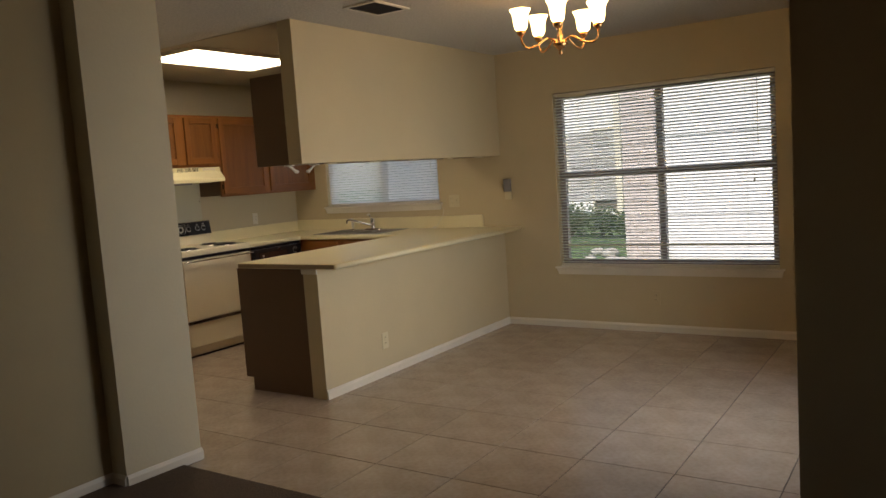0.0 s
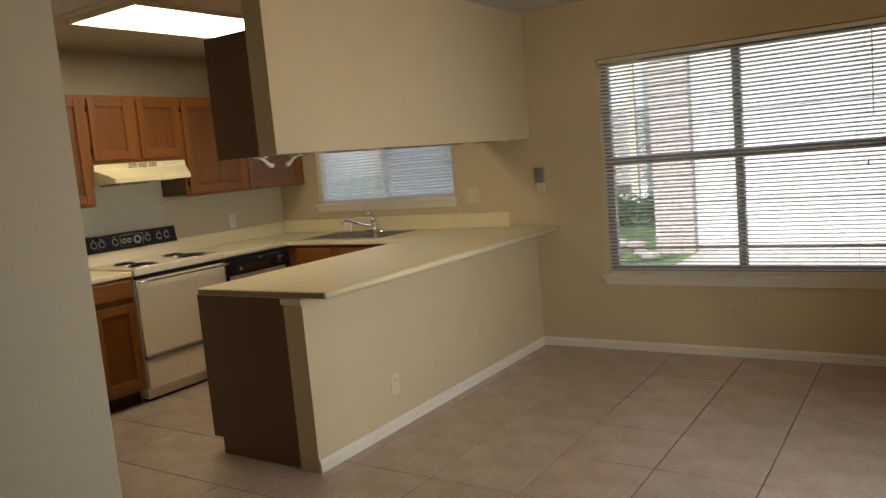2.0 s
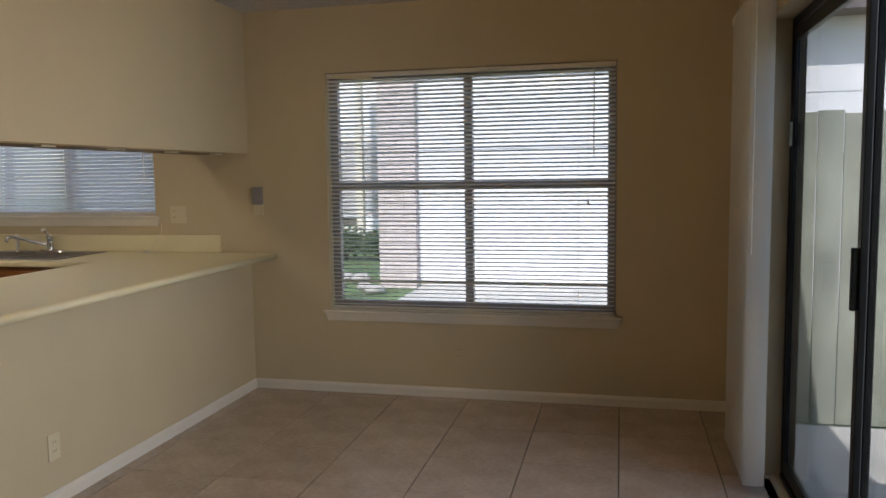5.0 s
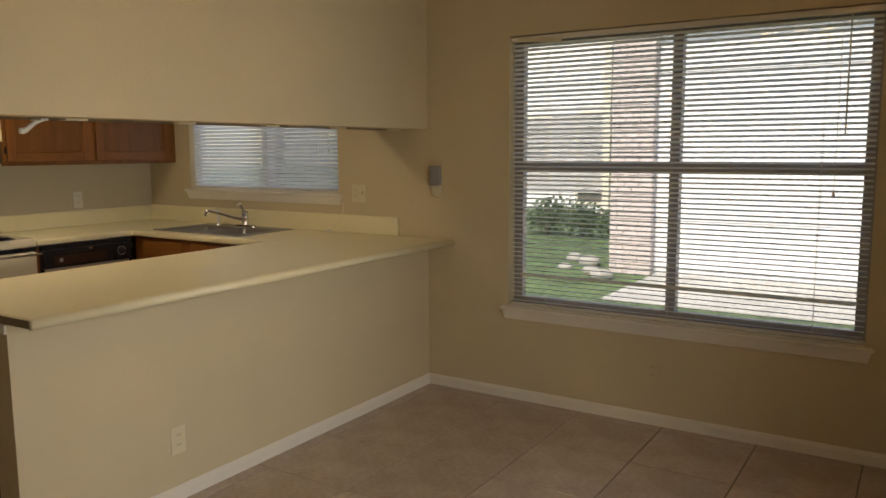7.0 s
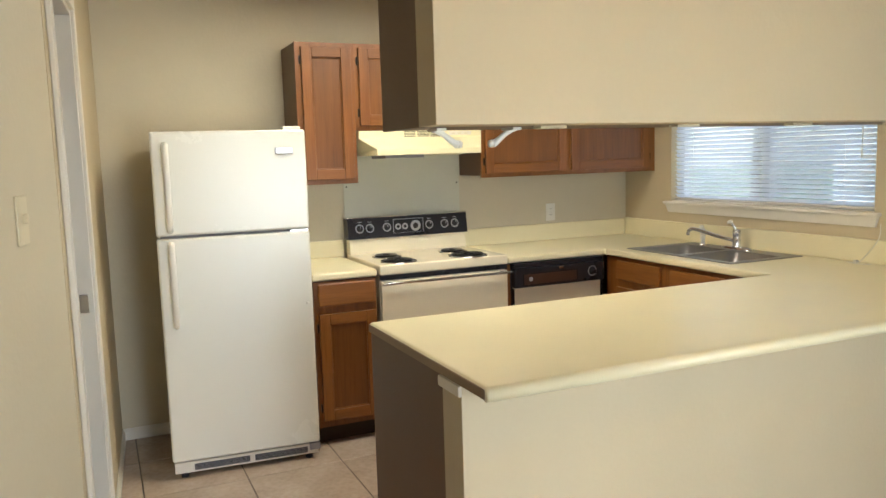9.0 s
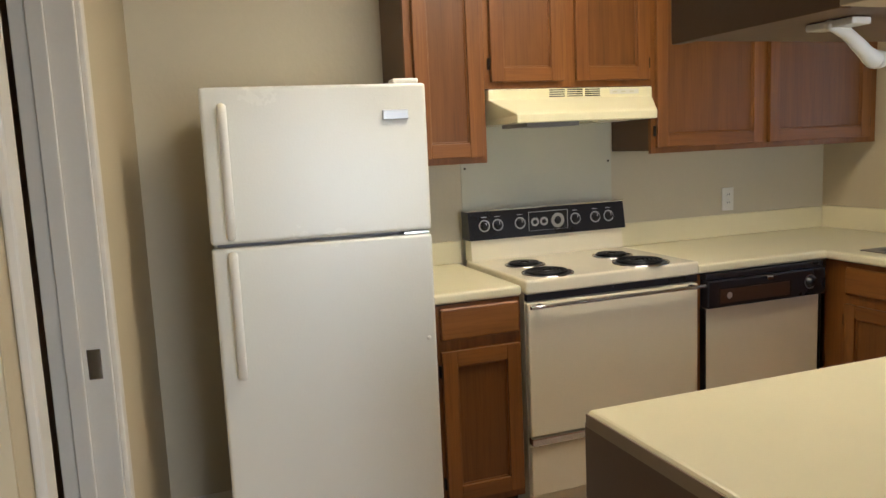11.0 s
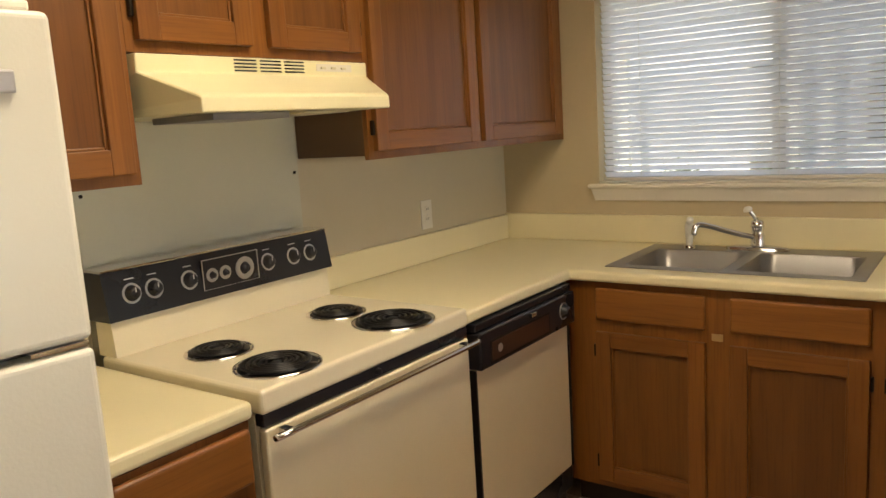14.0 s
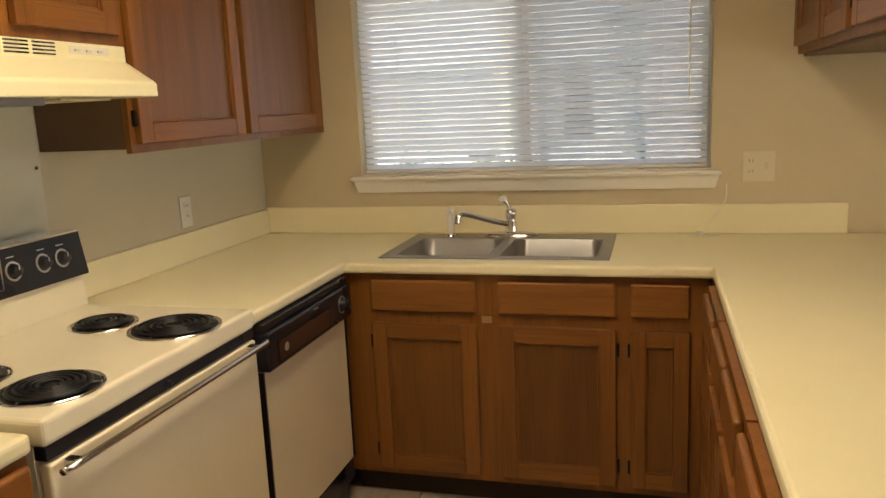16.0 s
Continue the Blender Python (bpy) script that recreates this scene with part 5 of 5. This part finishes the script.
tree(-0.6, 13.4, 4.6, 1.0, 1, "green tree between the two houses")
tree(-11.0, 10.0, 6.5, 2.2, 2, "broad green tree on the far lawn")
for k, (x, y, q) in enumerate(((-3.6, 9.6, 0.5), (-2.8, 9.4, 0.45), (-2.1, 9.3, 0.42), (-5.0, 9.8, 0.55))):
    shrub(x, y, q, 4 + k, "clipped green shrub in the hedge on the lawn")


def stone(x, y, r, seed):
    rnd = random.Random(seed)
    st = thing("stone", (x, y, -0.2), "pale rounded garden stone on the lawn", "stone", "garden stones", kind="structure")
    bm = bmesh.new()
    bmesh.ops.create_icosphere(bm, subdivisions=2, radius=r)
    for v in bm.verts:
        v.co *= 1 + rnd.uniform(-0.12, 0.12)
        v.co.z *= 0.6
    bm.transform(Matrix.Translation((x, y, -0.2 + r * 0.35)))
    part("rock", bm, "stone", st, smooth=True)


for k, (x, y, q) in enumerate(((-1.45, 6.3, 0.16), (-1.8, 6.6, 0.13), (-1.15, 5.6, 0.12), (-1.6, 5.8, 0.10), (-0.9, 5.3, 0.14), (-1.35, 7.4, 0.12))):
    stone(x, y, q, k)

# ---- floor tiles ----
TP, TG = 0.4572, 0.0055
ox, oy = 1.455, -1.455
tile_mesh = {}
floor_ob = bpy.data.objects["floor"]


def tile(x0, x1, y0, y1):
    key = (round(x1 - x0, 3), round(y1 - y0, 3))
    if key not in tile_mesh:
        bm = box(-key[0] / 2, key[0] / 2, -key[1] / 2, key[1] / 2, -0.0058, 0.0, 0.0015, seg=1)
        me = bpy.data.meshes.new("floor_tile")
        bm.to_mesh(me)
        bm.free()
        me.materials.append(M["tile"])
        tile_mesh[key] = me
    ob = new("floor_tile", tile_mesh[key])
    ob.parent = floor_ob
    ob.location = ((x0 + x1) / 2, (y0 + y1) / 2, 0.0)


for i in range(-9, 5):
    for j in range(-6, 4):
        a, b = ox + TP * i + TG / 2, ox + TP * (i + 1) - TG / 2
        c, d = oy + TP * j + TG / 2, oy + TP * (j + 1) - TG / 2
        a, b, d = max(a, XW + 0.001), min(b, XS - 0.001 if (c + d) / 2 < DO[1] else XE - 0.001 if (c + d) / 2 > DO[0] else XE + 0.04), min(d, -0.001)
        c = max(c, CB + 0.002) if (a + b) / 2 > -0.1 else max(c, YS - 0.27)
        if b - a > 0.03 and d - c > 0.03:
            tile(a, b, c, d)
